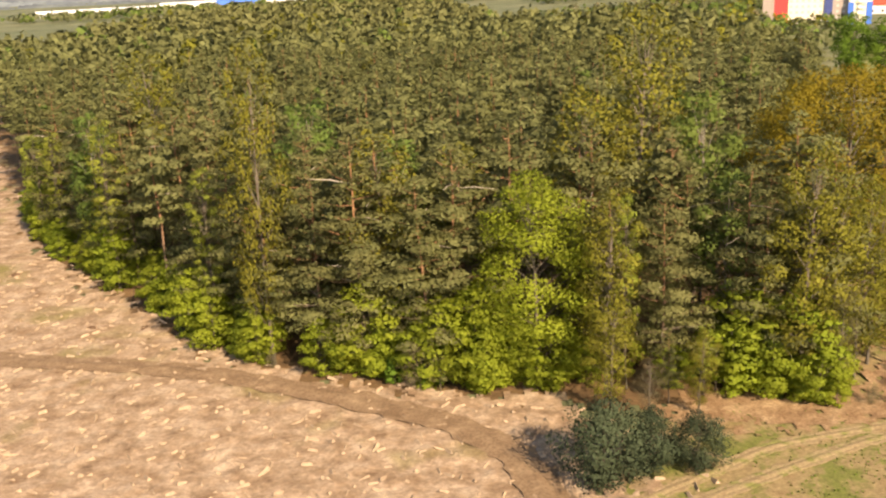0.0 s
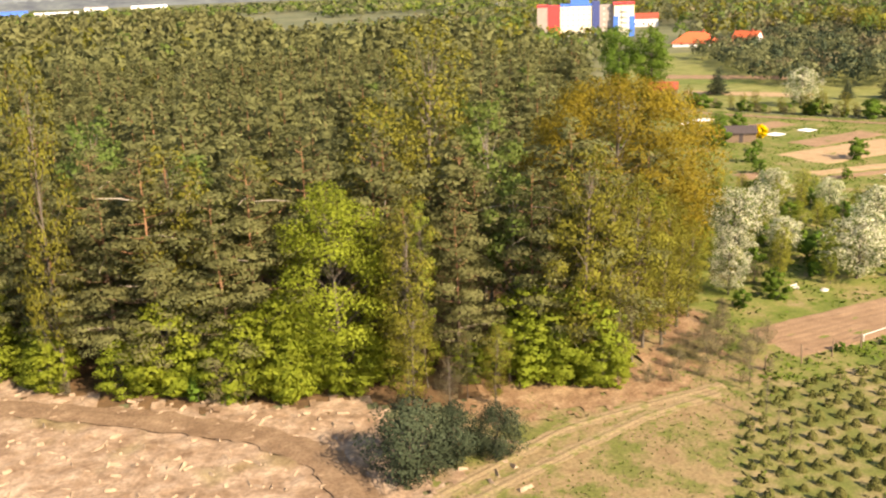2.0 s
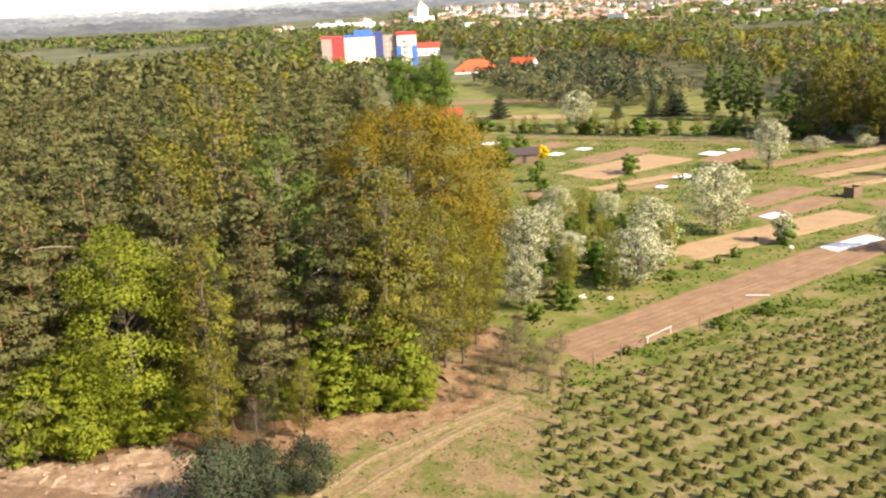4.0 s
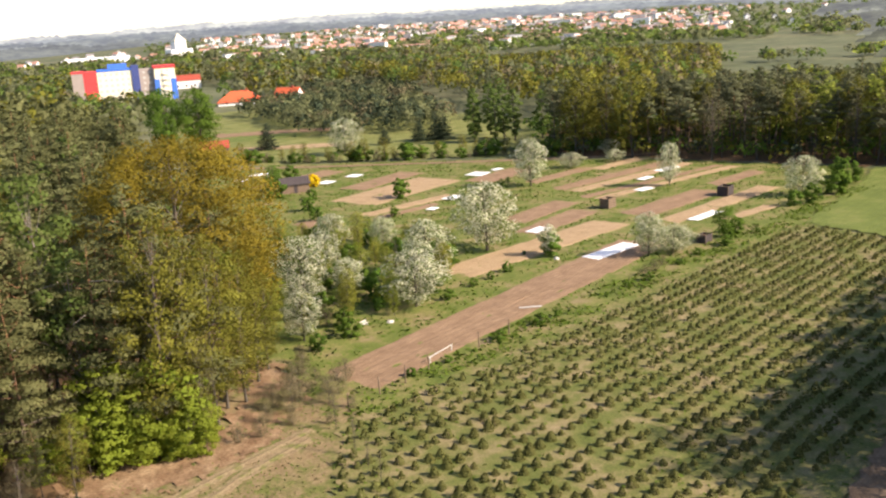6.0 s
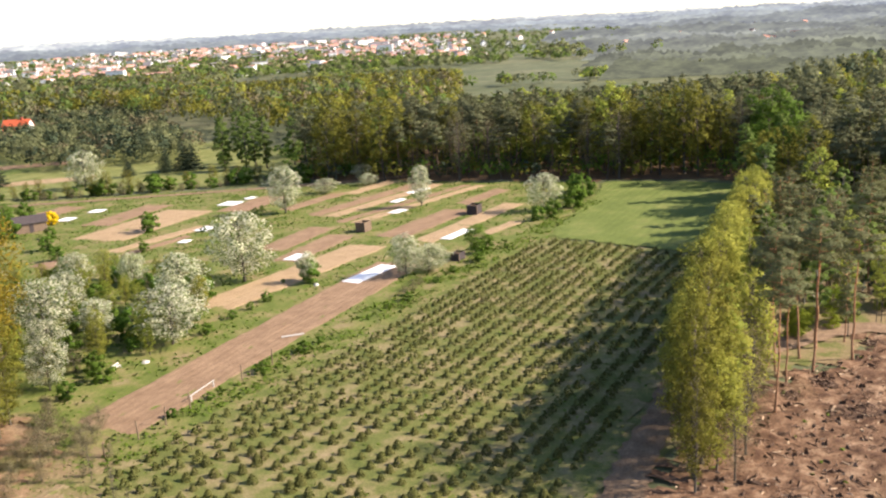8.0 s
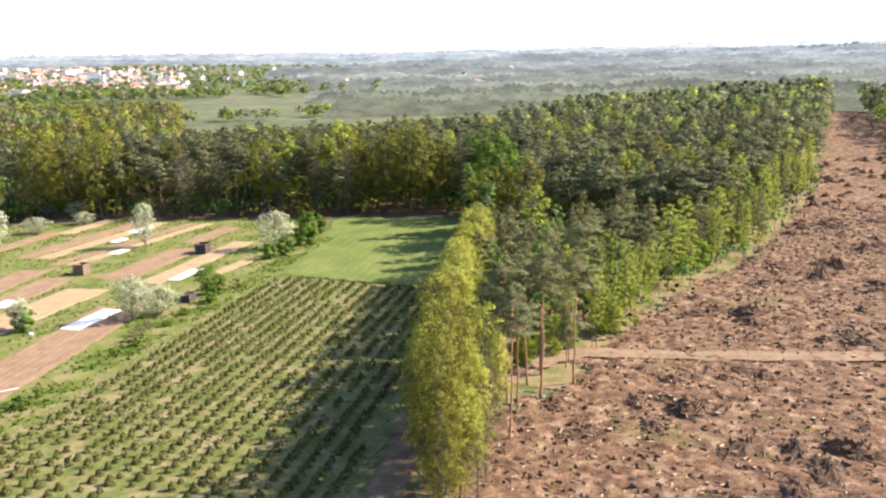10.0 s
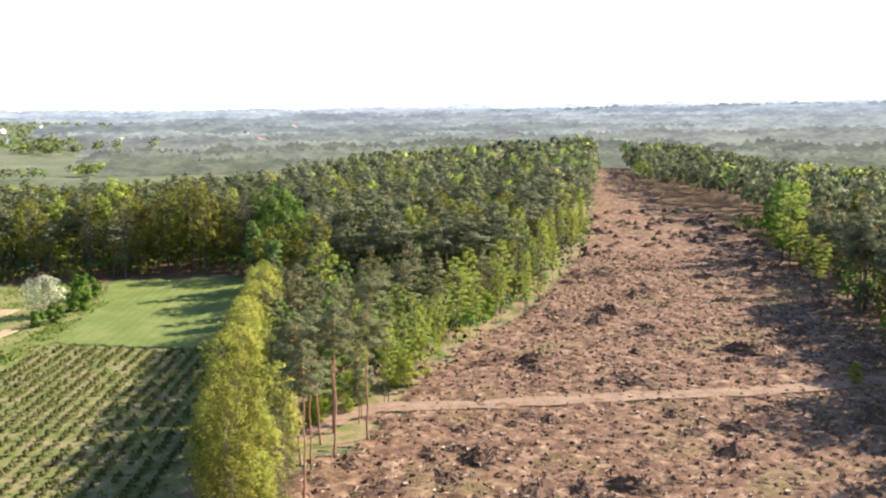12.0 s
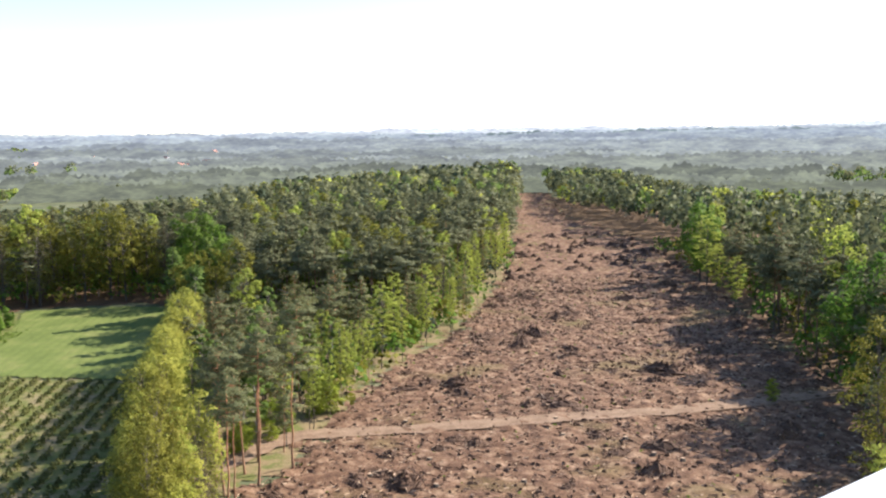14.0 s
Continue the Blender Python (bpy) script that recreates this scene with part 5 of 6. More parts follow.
for cx, cy, ln, wd, tn in FLEECE:
    n = 10
    u, v = np.meshgrid(np.linspace(-0.5, 0.5, n), np.linspace(-0.5, 0.5, n))
    Z = 0.30 + 0.018 * np.sin(u * 17 + cx) * np.cos(v * 9 + cy) + 0.006 * rng.normal(size=u.shape)
    Z[[0, -1]] = Z[:, [0, -1]] = 0.2
    j, i = (a.ravel() for a in np.meshgrid(np.arange(n - 1), np.arange(n - 1), indexing="ij"))
    V = np.c_[(u * ln * (1 + 0.02 * rng.normal(size=u.shape))).ravel(), (v * wd).ravel(), Z.ravel()]
    ob = tagged(new("garden_fleece", mesh_of("garden_fleece", V, np.stack([j * n + i, j * n + i + 1, (j + 1) * n + i + 1, (j + 1) * n + i], 1), "fleece", True)), "white garden fleece laid over a vegetable bed", "garden fleece", "white fleeces on the beds")
    ob.matrix_basis = pose(cx, cy, 0.02, 0, 0, tn)
plant("leafy", 101, 186, 4.5, 0, 1.4)
plant("leafy", 122.4, 84.4, 3.7, 40, 1.4)
bloom = tagged(new("forsythia"), "round forsythia bush in bright yellow bloom", "forsythia")
wood, lobes = leafy_shape(np.random.default_rng(5), 3.0, 0.0, 1.9, 16)
part("trunk", mesh_of("trunk", *merge(wood), "grey_bark", True), bloom)
part("crown", leaf_mesh("crown", leaves(*(lambda c: (c[0], 0.16, np.random.default_rng(7), 0.7, c[1]))(in_lobes(lobes, 1800, np.random.default_rng(6), 0.5, 0.2))), "yellow_bloom"), bloom, "yellow blossom")
bloom.matrix_basis = pose(109.6, 183.5, 0.05) @ Matrix.Scale(0.9, 4)


def gable(w, d, h, rise, over=0.3):
    """Walls with gables, and a roof of two thick slopes; the ridge runs along x."""
    x, y = w / 2, d / 2
    V = np.array([(-x, -y, 0), (x, -y, 0), (x, y, 0), (-x, y, 0), (-x, -y, h), (x, -y, h), (x, y, h), (-x, y, h), (-x, 0, h + rise), (x, 0, h + rise)], float)
    walls = (V, [np.array([[0, 1, 5, 4], [2, 3, 7, 6]]), np.array([[1, 2, 6, 9, 5], [3, 0, 4, 8, 7]])])
    X, Yo = x + over, y + over
    ze = h - over * rise / y
    R = []
    for t in (0.0, 0.22):
        R += [(-X, -Yo, ze + t), (X, -Yo, ze + t), (X, 0, h + rise + t), (-X, 0, h + rise + t), (-X, Yo, ze + t), (X, Yo, ze + t)]
    R = np.array(R) + [0, 0, 0.03]
    roof = (R, np.array([[0, 3, 2, 1], [3, 4, 5, 2], [6, 7, 8, 9], [9, 8, 11, 10], [0, 1, 7, 6], [4, 10, 11, 5], [0, 6, 9, 3], [3, 9, 10, 4], [1, 2, 8, 7], [2, 5, 11, 8]]))
    return walls, roof


def hip(w, d, h, rise, over=0.5):
    x, y = w / 2 + over, d / 2 + over
    r = max(0.2, w / 2 - d / 2)
    V = np.array([(-x, -y, h), (x, -y, h), (x, y, h), (-x, y, h), (-r, 0, h + rise), (r, 0, h + rise), (-x, -y, h - 0.25), (x, -y, h - 0.25), (x, y, h - 0.25), (-x, y, h - 0.25)], float)
    return V, [np.array([[0, 1, 5, 4], [2, 3, 4, 5], [0, 6, 7, 1], [1, 7, 8, 2], [2, 8, 9, 3], [3, 9, 6, 0], [6, 9, 8, 7]]), np.array([[1, 2, 5], [3, 0, 4]])]


def window(parent, x, y, z, w, h, axis="y", out=-1, mat="window_glass"):
    """A framed pane standing a little proud of a wall that faces along the axis."""
    a = 0.06 * out
    lo, hi = ((x - w / 2, min(y, y + a), z), (x + w / 2, max(y, y + a), z + h)) if axis == "y" else ((min(x, x + a), y - w / 2, z), (max(x, x + a), y + w / 2, z + h))
    return part("window", mesh_of("window", *box(lo, hi), mat), parent)


def house(x, y, w, d, h, rise, turn, wall, roof, label, hipped=False, chimney=True, name="house"):
    ob = tagged(new(name), label, "house" if name == "house" else "shed")
    walls, slopes = gable(w, d, h, rise)
    if hipped:
        walls, slopes = box((-w / 2, -d / 2, 0), (w / 2, d / 2, h)), hip(w, d, h, rise)
    part("wall", mesh_of("wall", *walls, wall), ob)
    r = part("roof", mesh_of("roof", *slopes, roof), ob, "tiled roof" if name == "house" else "felted roof")
    if chimney:
        part("chimney", mesh_of("chimney", *box((w * 0.15, -0.4, h + rise * 0.4), (w * 0.15 + 0.8, 0.4, h + rise + 1.0)), "roof_red"), r)
    if name == "house":
        for k in (-0.3, 0.0, 0.3):
            window(ob, w * k, -d / 2, 1.0, 1.3, 1.4)
        for k in (-0.25, 0.25):
            window(ob, -w / 2, d * k, 1.0, 1.2, 1.4, "x")
        part("door", mesh_of("door", *box((w * 0.14, -d / 2 - 0.06, 0.1), (w * 0.14 + 1.0, -d / 2, 2.1)), "weathered_wood"), ob)
    else:
        part("door", mesh_of("door", *box((-0.4, -d / 2 - 0.05, 0.05), (0.4, -d / 2, 1.85)), "dark_felt"), ob)
    ob.matrix_basis = pose(x, y, 0, 0, 0, turn)
    return ob


house(214, 421, 20, 12, 1.8, 4.6, -30, "render_white", "roof_orange", "white bungalow with a bright orange hipped roof", True)
house(231, 404, 12, 8, 2.6, 4.0, -60, "render_white", "roof_orange", "white house with a bright orange gabled roof")
house(122.5, 259.5, 8, 5, 2.2, 1.6, -25, "weathered_wood", "roof_red", "small wooden hut with a red roof", False, False, "garden_shed")
house(103.8, 182, 6, 4, 2.0, 1.1, -20, "weathered_wood", "dark_felt", "dark wooden garden shed with a felt roof", False, False, "garden_shed")


def crate(x, y, w, d, h, turn, mat, label):
    """A compost bin: four corner posts with boards between them."""
    ob = tagged(new("compost_bin"), label, "compost bin")
    for a in (-1, 1):
        for b in (-1, 1):
            part("post", mesh_of("post", *box((a * w / 2 - 0.06, b * d / 2 - 0.06, 0), (a * w / 2 + 0.06, b * d / 2 + 0.06, h + 0.1)), "weathered_wood"), ob)
    for k in range(4):
        z = 0.1 + k * h / 4
        for b in (-1, 1):
            part("board", mesh_of("board", *box((-w / 2, b * d / 2 - 0.03, z), (w / 2, b * d / 2 + 0.03, z + h / 4 - 0.06)), mat), ob)
            part("board", mesh_of("board", *box((b * w / 2 - 0.03, -d / 2, z), (b * w / 2 + 0.03, d / 2, z + h / 4 - 0.06)), mat), ob)
    part("filling", mesh_of("filling", *box((-w / 2 + 0.08, -d / 2 + 0.08, 0.02), (w / 2 - 0.08, d / 2 - 0.08, h * 0.8)), "root_soil"), ob, "dark compost")
    ob.matrix_basis = pose(x, y, 0.08, 0, 0, turn)


crate(129, 113.8, 2.4, 1.8, 1.8, 10, "weathered_wood", "dark wooden compost bin beside a grassy path")
crate(149.7, 103.5, 2.8, 2.0, 1.8, 15, "dark_felt", "large blackened wooden compost bin on a bed's end")
crate(118.1, 84.9, 2.0, 1.4, 1.2, 8, "dark_felt", "blackened compost bin beside the grassy boundary")
barrier = tagged(new("bar_barrier"), "white painted bar on two posts at the allotment's corner", "barrier")
part("bar", mesh_of("bar", *box((-2.3, -0.03, 0.66), (2.3, 0.03, 0.74)), "worn_white"), barrier)
for a in (-2.1, 2.1):
    part("post", mesh_of("post", *box((a - 0.05, -0.05, -0.1), (a + 0.05, 0.05, 0.68)), "worn_white"), barrier)
barrier.matrix_basis = pose(59.9, 76.0, 0.1, 0, 0, 18)
fence_post = None
for x, y, h in ((45.2, 71.8, 1.5), (49.3, 72.4, 1.3), (52.8, 72.9, 1.3), (56.6, 73.9, 1.2), (64.8, 75.4, 1.2), (70, 76.2, 1.2)):
    m = pose(x, y, 0.05, 0, 2, x * 40) @ Matrix.Diagonal((1, 1, h, 1))
    if fence_post is None:
        fence_post = tagged(new("fence_post", mesh_of("fence_post", *tube([(0, 0, -0.1), (0, 0, 0.5), (0, 0, 0.97), (0, 0, 1.0)], [0.075, 0.07, 0.065, 0.02], 7), "weathered_wood", True)), "weathered wooden fence post at the tilled bed's edge", "fence post", "fence posts along the boundary")
        fence_post.matrix_basis = m
    else:
        copy_thing(fence_post, m)
plank = tagged(new("plank"), "pale plank lying on the tilled bed", "plank", )
part("board", mesh_of("board", *box((-1.4, -0.15, 0), (1.4, 0.15, 0.07)), "worn_white"), plank)
plank.matrix_basis = pose(78.2, 81.2, 0.22, 0, 0, -35)
bench = tagged(new("garden_bench"), "white garden bench standing among shrubs", "bench")
for k in range(3):
    part("slat", mesh_of("slat", *box((-0.9, -0.25 + k * 0.17, 0.42), (0.9, -0.12 + k * 0.17, 0.46)), "worn_white"), bench)
for a in (-0.75, 0.75):
    part("leg", mesh_of("leg", *box((a - 0.04, -0.25, 0), (a + 0.04, 0.22, 0.42)), "worn_white"), bench)
part("backrest", mesh_of("backrest", *box((-0.9, 0.24, 0.6), (0.9, 0.28, 0.9)), "worn_white"), bench)
bench.matrix_basis = pose(60.4, 91.4, 0.08, 0, 0, 20) @ Matrix.Scale(0.7, 4)
for x, y in ((63.4, 90.2), (97.3, 95.5)):
    ob = tagged(new("folded_sheet", mesh_of("folded_sheet", *mound(0.5, 0.25, np.random.default_rng(int(x))), "worn_white", True)), "crumpled white sheet lying on the grass", "sheet")
    ob.matrix_basis = pose(x, y, 0.1)

# ---- beyond the allotments ----
rng = np.random.default_rng(99)
for kind, x, y, h, w in (("spruce", 136.6, 253.5, 8.2, 2.3), ("spruce", 174.8, 221, 14.5, 0.95), ("spruce", 170.5, 223.6, 11.5, 1.0), ("spruce", 161, 228, 9, 1.0), ("spruce", 176, 219, 14, 0.9), ("leafy", 120, 262, 13, 1.2), ("leafy", 113, 270, 15, 1.1), ("leafy", 125, 275, 14, 1.2), ("leafy", 108, 258, 12, 1.1), ("leafy", 119, 283, 16, 1.1),
                         ("poplar", 176, 205, 15, 1.2), ("poplar", 180, 201, 16, 1.2), ("poplar", 184, 197, 16, 1.2), ("poplar", 187, 205, 17, 1.2), ("poplar", 191, 193, 15, 1.2), ("poplar", 182, 212, 16, 1.2), ("poplar", 190, 214, 17, 1.2), ("budding", 188, 148, 9, 1.2), ("budding", 179, 158, 8, 1.2), ("shrub", 152, 205, 3.5, 1.2), ("shrub", 158, 198, 3.2, 1.2), ("shrub", 145, 226, 3.0, 1.4), ("budding", 193, 112, 8, 1.0), ("shrub", 168, 168, 3.6, 1.2)):
    plant(kind, x, y, h, None, w, group="trees beyond the allotments")
P = scatter([(158, 268), (190, 232), (235, 300), (300, 415), (262, 440), (240, 385), (188, 372)], 6.2, rng)
woods("shrub_belt", P, 7.5, [("dark_needles", 0.4), ("grey_needles", 0.5), ("brown_buds", 0.1)], 130, 0.55, 3.6, "belt of dark shrubs and small pines", rng, 0.05)
P = scatter([(186, 172), (205, 190), (255, 330), (300, 450), (330, 600), (520, 480), (600, 330), (460, 260), (250, 180)], 7.5, rng)
P = P[np.degrees(np.arctan2(P[:, 0], P[:, 1])) < 54.5]
tall = np.clip(33.5 - 0.0402 * np.hypot(P[:, 0], P[:, 1]), 5, 15)
woods("brown_wood", P, tall, [("brown_buds", 0.14), ("olive_leaves", 0.36), ("umber_needles", 0.28), ("birch_leaves", 0.14), ("hedge_leaves", 0.08)], 90, 0.7, 3.6, "broadleaved wood just coming into leaf", rng, 0.3)
P = scatter([(110, 300), (170, 400), (260, 440), (420, 480), (560, 640), (330, 800), (60, 620), (60, 420)], 8.8, rng)
hx = (P[:, 0] - 216) ** 2 + (P[:, 1] - 412) ** 2 > 26 ** 2
P = P[hx & (line_distance(P, [(150, 330), (240, 590)]) > 6) & ~inside([(150, 440), (172, 400), (216, 440), (270, 500), (270, 610), (170, 610)], P[:, 0], P[:, 1])]
woods("park_wood", P, 11, [("brown_buds", 0.08), ("olive_leaves", 0.2), ("umber_needles", 0.3), ("grey_needles", 0.22), ("birch_leaves", 0.2)], 44, 1.2, 4.2, "trees and groves between the houses", rng, 0.1)

# the apartment block
plain_mat("curtained_glass", (0.42, 0.4, 0.36), 0.3, 1.0, 0.2)
block = tagged(new("apartment_block"), "large apartment block in cream, red and blue panels", "apartment block")
BW = 15.0


def slab(name, lo, hi, mat, label=""):
    return part(name, mesh_of(name, *box(lo, hi), mat), block, label)


slab("wall", (-27, -7, 0), (-21, 7, 20), "panel_grey", "brown-grey end wall")
slab("wall", (-21, -7.2, 0), (-14, 7, 20.6), "panel_red", "red panelled bay")
slab("wall", (-14, -7, 0), (4, 7, 20), "render_cream", "cream rendered front")
slab("stair_tower", (4, -7.6, 0), (8, 7, 22.5), "panel_navy", "dark blue stair tower")
slab("wall", (8, -6.6, 0), (16, 7, 20), "panel_grey", "brown-grey recessed front")
slab("wall", (16, -9, 0), (27, 7, 20), "render_cream", "cream rendered front")
slab("bay", (15.6, -9.3, 0), (18.4, -8.9, 13.5), "panel_blue", "blue panels")
slab("bay", (24.4, -9.3, 0), (27.3, -8.9, 13.5), "panel_blue", "blue panels")
slab("parapet", (-14, -7.3, 20.0), (4, 7.2, 21.2), "panel_blue", "blue roof edge")
slab("parapet", (15.6, -9.4, 20.0), (27.3, 7.2, 21.4), "panel_red", "red roof edge")
slab("parapet", (-27.2, -7.3, 20.0), (-21, 7.2, 21.0), "panel_red", "red roof edge")
slab("roof_house", (-8, -3, 21.2), (2, 3, 24), "panel_blue", "blue plant room on the roof")
for f in range(6):
    for c in range(6):
        w = window(block, -12.6 + c * 2.95, -7, 1.4 + f * 3.2, 1.3, 1.4, mat="curtained_glass")
    for c in range(2):
        window(block, 20.0 + c * 2.8, -9, 1.4 + f * 3.2, 1.3, 1.4, mat="curtained_glass")
        window(block, 10.5 + c * 3.2, -6.6, 1.4 + f * 3.2, 1.3, 1.4, mat="curtained_glass")
    part("balcony", mesh_of("balcony", *box((20.4, -10.2, 0.4 + f * 3.2), (23.2, -9, 1.4 + f * 3.2)), "render_white"), block)
block.matrix_basis = pose(197, 521, -1, 0, 0, -20) @ Matrix.Diagonal((0.98, 1, 0.9, 1))
house(262, 588, 18, 12, 5, 3, -24, "render_white", "roof_red", "long low white building beside the apartment block")

# the town
# Roof red dulled towards grey-pink: distance haze put into the base colour.
plain_mat("faded_roof", (0.43, 0.235, 0.18), 0.85, 0.02, 0.25)
def houses_far(name, P, rng, label):
    walls, roofs, greys = [], [], []
    for x, y in P:
        w, d, h = rng.uniform(7, 11.5), rng.uniform(6, 9), rng.uniform(3, 5.5)
        big = rng.random() < 0.06 and name == "town"
        if big:
            w, h = rng.uniform(16, 34), rng.uniform(6, 11)
        (V, Q), (RV, RQ) = gable(w, d, h, rng.uniform(2.2, 3.6) if not big else 0.6)
        a = rng.uniform(-0.5, 0.5) + (1.57 if rng.random() < 0.4 else 0) - 0.6
        M = np.array([[math.cos(a), math.sin(a), 0], [-math.sin(a), math.cos(a), 0], [0, 0, 1]])
        at = np.array([x, y, relief(np.array(x), np.array(y)) - 0.3])
        walls.append((V @ M + at, Q))
        (roofs if rng.random() < 0.62 else greys).append((RV @ M + at, RQ))
    for n, pcs, mat, lb in (("walls", walls, "render_white", "white walls"), ("roofs", roofs, "faded_roof", "haze-paled red roofs"), ("grey_roofs", greys, "roof_grey", "grey roofs")):
        tagged(new(name + "_" + n, mesh_of(name + "_" + n, *merge(pcs), mat)), lb + " of " + label, "town", kind="stuff")


def polar(a, r):
    return np.c_[r * np.sin(np.radians(a)), r * np.cos(np.radians(a))]


n = 1000
r = 950 + 1000 * rng.random(n) ** 0.9
a = np.where(rng.random(n) < 0.55, 43 + rng.normal(0, 5.5, n), rng.uniform(25, 55, n))
town = polar(np.clip(a, 25, 56), r)
houses_far("town", town, rng, "the distant town's houses")
houses_far("suburb", polar(rng.uniform(55, 74, 26), rng.uniform(1050, 1900, 26)), rng, "scattered houses east of the town")
houses_far("village", polar(rng.uniform(15, 30, 40), rng.uniform(1000, 1700, 40)), rng, "houses at the town's edge")
for az, dist, w, d, h, wall, roof in ((8.0, 640, 22, 10, 5, "render_white", "roof_grey"), (10.2, 655, 16, 10, 5, "render_white", "roof_grey"), (-9, 1350, 60, 22, 8, "render_white", "fleece"), (-13.5, 1500, 120, 30, 8, "render_white", "fleece"), (-6.8, 1420, 30, 18, 12, "render_white", "roof_grey"), (-11.5, 1380, 60, 30, 11, "panel_blue", "panel_blue"), (-4, 1500, 50, 20, 9, "render_white", "fleece"), (-19, 1400, 160, 24, 7, "fleece", "fleece"), (19.5, 1250, 70, 20, 9, "render_white", "fleece")):
    x, y = dist * math.sin(radians(az)), dist * math.cos(radians(az))
    ob = house(x, y, w, d, h, 1.5, -az, wall, roof, "long pale industrial hall beyond the woods", False, False, "hall")
    ob["category"] = "hall"
church = tagged(new("church"), "white church with a stepped tower in the town", "church")
part("nave", mesh_of("nave", *box((-14, -9, 0), (14, 9, 14)), "render_white"), church)
part("tower", mesh_of("tower", *box((-7, -7, 14), (7, 7, 24)), "render_white"), church)
part("roof", mesh_of("roof", *hip(14, 14, 24, 9, 0.4), "render_cream"), church)
church.matrix_basis = pose(1250 * math.sin(radians(23.8)), 1250 * math.cos(radians(23.8)), 0)

# woods of the wide land
a, r = rng.uniform(92.5, 130, 1200), 300 + 340 * rng.random(1200) ** 0.7
P = polar(a, r)
P = P[~inside(SOUTH, P[:, 0], P[:, 1]) & ~inside(CUT, P[:, 0], P[:, 1]) & ((r > 440) | (a > 99)) & (line_distance(P, [(500, -14), (900, -30)]) > 16)]
woods("distant_wood", P, 12, MIX_HAZY_LAND, 40, 1.4, 4.6, "woods and groves of the wide land", rng, 0.1)
a, r = rng.uniform(56, 92, 1500), 280 + 280 * rng.random(1500) ** 0.75
P = polar(a, r)
P = P[~inside(CUT, P[:, 0], P[:, 1]) & (r < np.interp(a, [56, 74, 84], [400, 420, 560])) & ~(inside(EAST, P[:, 0], P[:, 1]) & (r < np.interp(a, [40, 50, 70, 75, 82, 86, 92], [275, 262, 290, 355, 480, 540, 640])))]
woods("distant_wood", P, 8, MIX_HAZY_LAND, 40, 1.2, 4.0, "woods and groves of the wide land", rng, 0.1)
n = 9000
r = 420 + 1000 * rng.random(n) ** 0.8
a = rng.uniform(-34, 128, n)
P = polar(a, r)
patch = np.sin(P[:, 0] / 170 + 1.3) * np.cos(P[:, 1] / 210) + 0.6 * np.sin(P[:, 0] / 75 - P[:, 1] / 95) + np.where((a > 62) | (a < 20), 0.4, 0.0)
clear = inside(EAST, P[:, 0], P[:, 1]) | inside(SOUTH, P[:, 0], P[:, 1]) | inside(NW_WOOD, P[:, 0], P[:, 1]) | inside(CUT, P[:, 0], P[:, 1]) | ((r < 860) & (a > 22) & (a < 66)) | ((r < np.where(a > 92, 440, 540)) & (a > 0)) | ((r < 1150) & (a < 5)) | (line_distance(P, [(500, -14), (900, -30), (1300, -60)]) < 18)
P = P[(patch > np.where(a > 62, 0.5, -0.2)) & ~clear & ((a < 62) | (r < 640))]
r = np.hypot(P[:, 0], P[:, 1])
woods("distant_wood", P[r < 900], 9, MIX_HAZY_LAND, 40, 1.6, 4.5, "woods and groves of the wide land", rng, 0.1)
woods("distant_wood", P[r >= 900], 9, MIX_HAZY_LAND, 26, 2.4, 7.0, "woods and groves of the wide land", rng, 0.0)
n = 1700
r, a = 830 + 1150 * rng.random(n), np.where(rng.random(n) < 0.5, np.clip(44 + rng.normal(0, 9, n), 24, 66), rng.uniform(22, 64, n))
# Pale leaf colours again stand in for haze between the houses.
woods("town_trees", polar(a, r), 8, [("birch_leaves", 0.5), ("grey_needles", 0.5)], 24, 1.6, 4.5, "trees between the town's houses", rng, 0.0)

a, r = rng.uniform(46, 80, 3400), 400 + 520 * rng.random(3400) ** 0.85
P = polar(a, r)
P = P[(r < np.interp(a, [49, 54, 60, 80], [920, 640, 600, 560])) & ~inside(EAST, P[:, 0], P[:, 1]) & (np.sin(P[:, 0] / 47) * np.cos(P[:, 1] / 53) > -0.55)]
woods("distant_wood", P, np.clip(25 - 0.032 * np.hypot(P[:, 0], P[:, 1]), 3.5, 10), MIX_HAZY_LAND, 40, 1.1, 4.0, "woods and groves of the wide land", rng, 0.05)
n = 6000
a, r = rng.uniform(48, 124, n), 430 + 1500 * rng.random(n) ** 1.1
P = polar(a, r)
patch = np.sin(P[:, 0] / 61 + 0.4) * np.cos(P[:, 1] / 74) + 0.8 * np.sin(P[:, 0] / 27 - P[:, 1] / 39) + 0.5 * np.sin(P[:, 1] / 17)
ok = (patch > 0.35) & (a > 60) & (r < 600) & ~inside(CUT, P[:, 0], P[:, 1]) & ~inside(SOUTH, P[:, 0], P[:, 1]) & ~(inside(EAST, P[:, 0], P[:, 1]) & (r < 560))
# Leaf materials picked pale, so the colour carries the distance haze.
woods("grove_far", P[ok], 7, [("birch_leaves", 0.4), ("grey_needles", 0.4), ("lit_leaves", 0.2)], 34, 1.5, 4.6, "scattered groves of the wide land, leaf colours paled for haze", rng, 0.0)

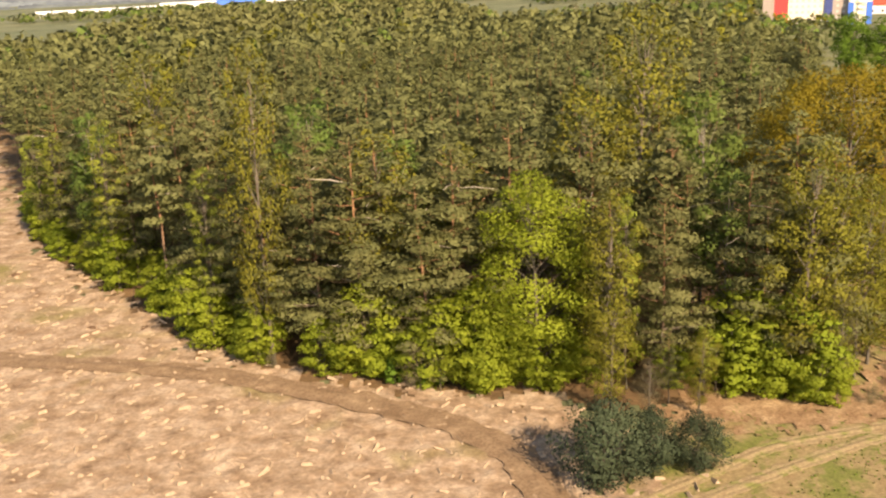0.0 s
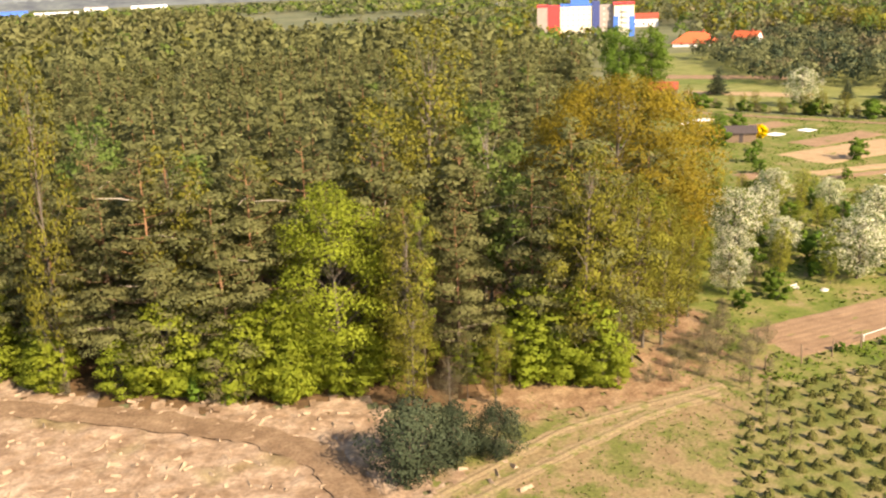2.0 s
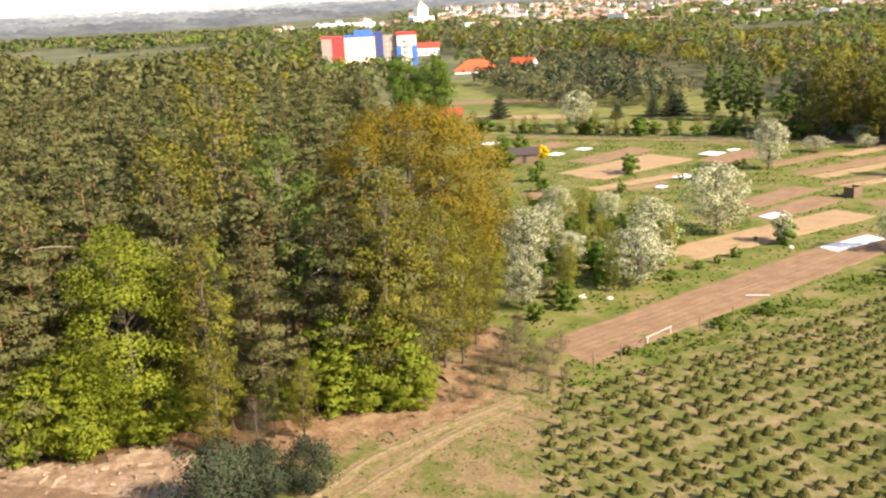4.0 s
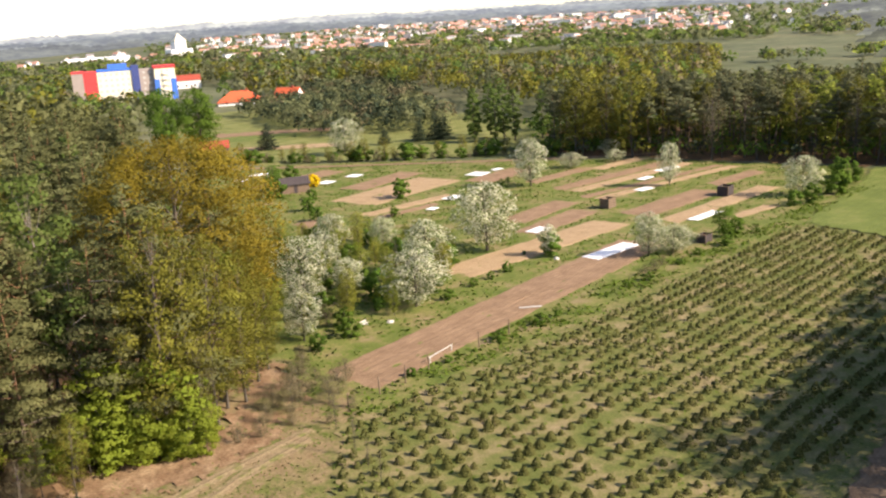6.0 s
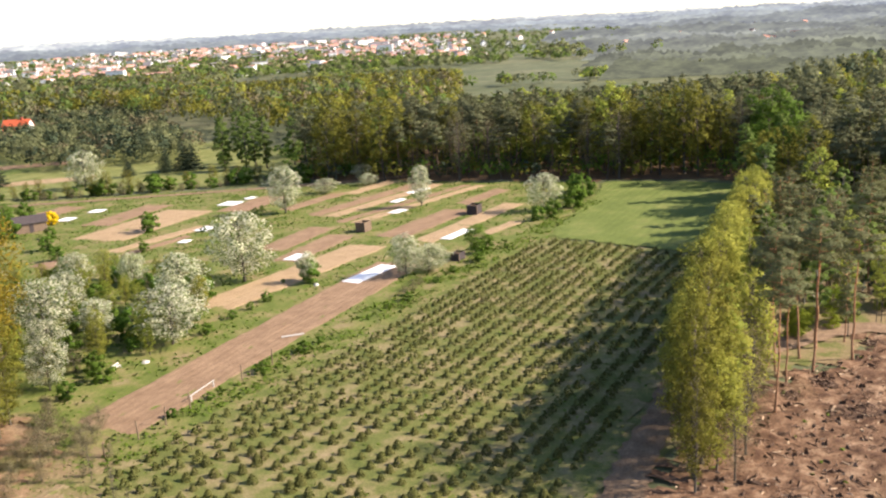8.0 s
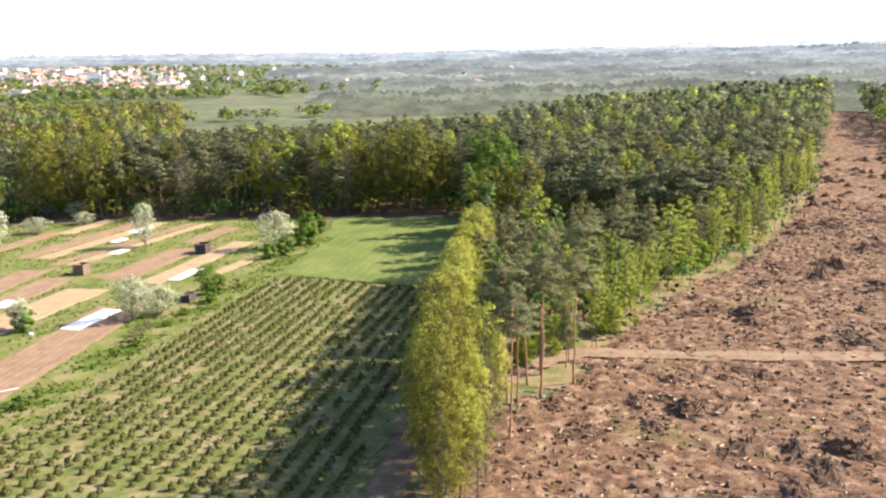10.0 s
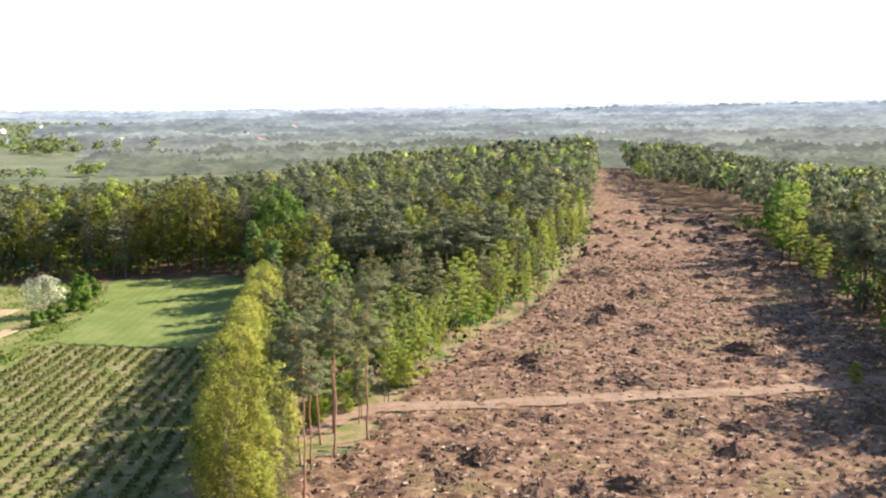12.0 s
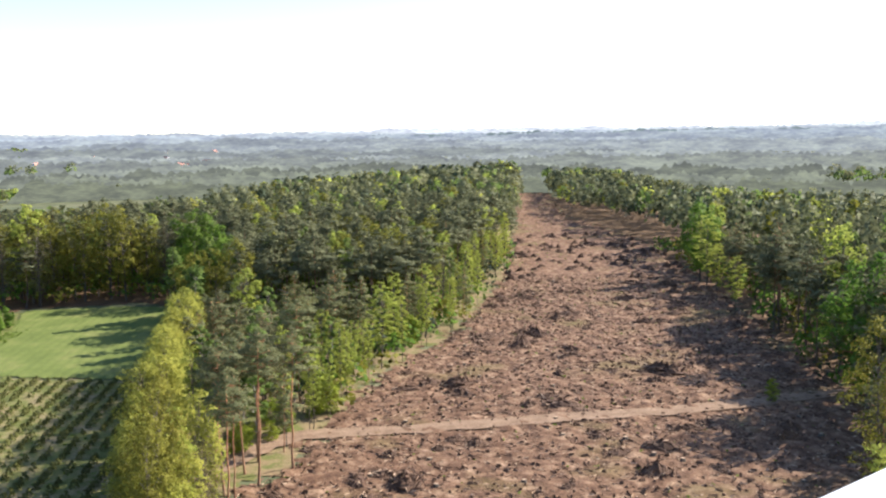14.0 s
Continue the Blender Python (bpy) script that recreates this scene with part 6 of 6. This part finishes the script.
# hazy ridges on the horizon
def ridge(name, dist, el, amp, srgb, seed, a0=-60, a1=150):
    """A far line of wooded land, seen el degrees above the level of the eye, glowing by itself in a colour with the
    hazy air put into it.
    """
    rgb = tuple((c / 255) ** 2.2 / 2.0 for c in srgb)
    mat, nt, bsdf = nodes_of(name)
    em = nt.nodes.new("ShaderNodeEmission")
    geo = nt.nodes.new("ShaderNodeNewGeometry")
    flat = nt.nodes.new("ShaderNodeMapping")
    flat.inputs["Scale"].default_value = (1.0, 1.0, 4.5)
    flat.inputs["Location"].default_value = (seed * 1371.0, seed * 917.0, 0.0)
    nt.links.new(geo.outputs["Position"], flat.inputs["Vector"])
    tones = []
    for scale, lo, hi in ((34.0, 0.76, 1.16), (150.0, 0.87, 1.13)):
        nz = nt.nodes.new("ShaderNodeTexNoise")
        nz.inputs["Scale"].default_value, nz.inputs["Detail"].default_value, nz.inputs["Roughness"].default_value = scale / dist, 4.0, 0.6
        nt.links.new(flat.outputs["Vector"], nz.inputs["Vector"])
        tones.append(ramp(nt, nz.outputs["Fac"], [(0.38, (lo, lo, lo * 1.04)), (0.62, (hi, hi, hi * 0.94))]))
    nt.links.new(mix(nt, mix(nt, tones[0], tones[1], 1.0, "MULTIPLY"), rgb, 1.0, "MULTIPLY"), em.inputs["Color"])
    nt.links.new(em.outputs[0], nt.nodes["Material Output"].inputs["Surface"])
    n = int((a1 - a0) * 16)
    a = np.radians(np.linspace(a0, a1, n))
    q = np.random.default_rng(seed)
    swell = amp * (0.5 * np.sin(a * 5 + q.uniform(0, 6)) + 0.3 * np.sin(a * 13 + q.uniform(0, 6)) + 0.15 * np.sin(a * 41 + q.uniform(0, 6)))
    crowns = np.convolve(q.normal(0, 1, n), np.hanning(6) / 1.5, "same") + 0.9 * np.convolve(q.normal(0, 1, n), np.hanning(41) / 4.2, "same")
    top = 36 + dist * math.tan(radians(el)) + swell + (0.8 + dist / 2600) * crowns
    end = np.minimum(1, np.minimum(np.arange(n), np.arange(n)[::-1]) / 60)
    top = top * end - 20 * (1 - end)
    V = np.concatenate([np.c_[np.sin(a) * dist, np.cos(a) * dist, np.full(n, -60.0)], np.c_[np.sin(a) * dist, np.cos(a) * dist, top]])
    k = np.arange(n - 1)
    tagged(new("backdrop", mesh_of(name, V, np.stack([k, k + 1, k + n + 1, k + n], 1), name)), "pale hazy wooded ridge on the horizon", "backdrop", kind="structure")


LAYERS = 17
# Farther layers turn paler and bluer: thickening haze put into their colour.
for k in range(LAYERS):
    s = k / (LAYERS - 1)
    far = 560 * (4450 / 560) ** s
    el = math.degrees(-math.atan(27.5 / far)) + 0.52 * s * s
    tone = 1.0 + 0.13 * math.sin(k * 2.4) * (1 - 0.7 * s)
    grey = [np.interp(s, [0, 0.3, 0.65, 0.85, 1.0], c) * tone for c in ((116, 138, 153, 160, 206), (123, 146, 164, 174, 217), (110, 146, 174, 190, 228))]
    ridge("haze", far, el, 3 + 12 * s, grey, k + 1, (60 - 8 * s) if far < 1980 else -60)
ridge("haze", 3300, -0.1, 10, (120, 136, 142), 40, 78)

# ---- the lookout's rail ----
rail = tagged(new("guard_rail"), "white painted tubular guard rail of the lookout", "guard rail")
part("rail", mesh_of("rail", *tube([(4.48, -0.75, 33.89), (4.79, -1.1, 33.89), (5.25, -1.62, 33.89), (5.86, -2.32, 33.89)], [0.1] * 4, 14), "white_paint", True), rail)
for x, y in ((4.66, -0.955), (5.8, -2.25)):
    part("post", mesh_of("post", *tube([(x, y, 32.98), (x, y, 33.4), (x, y, 33.86)], [0.045] * 3, 8), "white_paint", True), rail)
tower = tagged(new("lookout_tower"), "grey steel lookout tower with a plank deck", "lookout tower")
for k in range(33):
    y = -4.18 + 0.145 * k
    part("plank", mesh_of("plank", *box((-3.2, y, 32.95), (6.6 if y < -0.85 else 3.6, y + 0.135, 33.0 + 0.005 * (k % 3))), "weathered_wood"), tower)
for x in (-2.9, 0.2, 3.3):
    part("joist", mesh_of("joist", *box((x - 0.06, -4.2, 32.8), (x + 0.06, 0.6, 32.945)), "metal_grey"), tower)
part("joist", mesh_of("joist", *box((6.2, -4.2, 32.8), (6.32, -0.9, 32.945)), "metal_grey"), tower)
for x in (-3.0, 3.3):
    for y in (-4.0, 0.4):
        part("leg", mesh_of("leg", *tube([(x, y, -0.2), (x, y, 16), (x, y, 32.94)], [0.16, 0.15, 0.14], 8), "metal_grey", True), tower)
for y in (-4.0, -1.1):
    part("strut", mesh_of("strut", *tube([(3.3, y, 30.4), (4.8, y, 31.6), (6.26, y, 32.8)], [0.06] * 3, 6), "metal_grey", True), tower)
for z0 in (2, 12, 22):
    for y in (-4.0, 0.4):
        part("brace", mesh_of("brace", *tube([(-3.0, y, z0), (0.15, y, z0 + 4.5), (3.3, y, z0 + 9)], [0.06] * 3, 6), "metal_grey", True), tower)
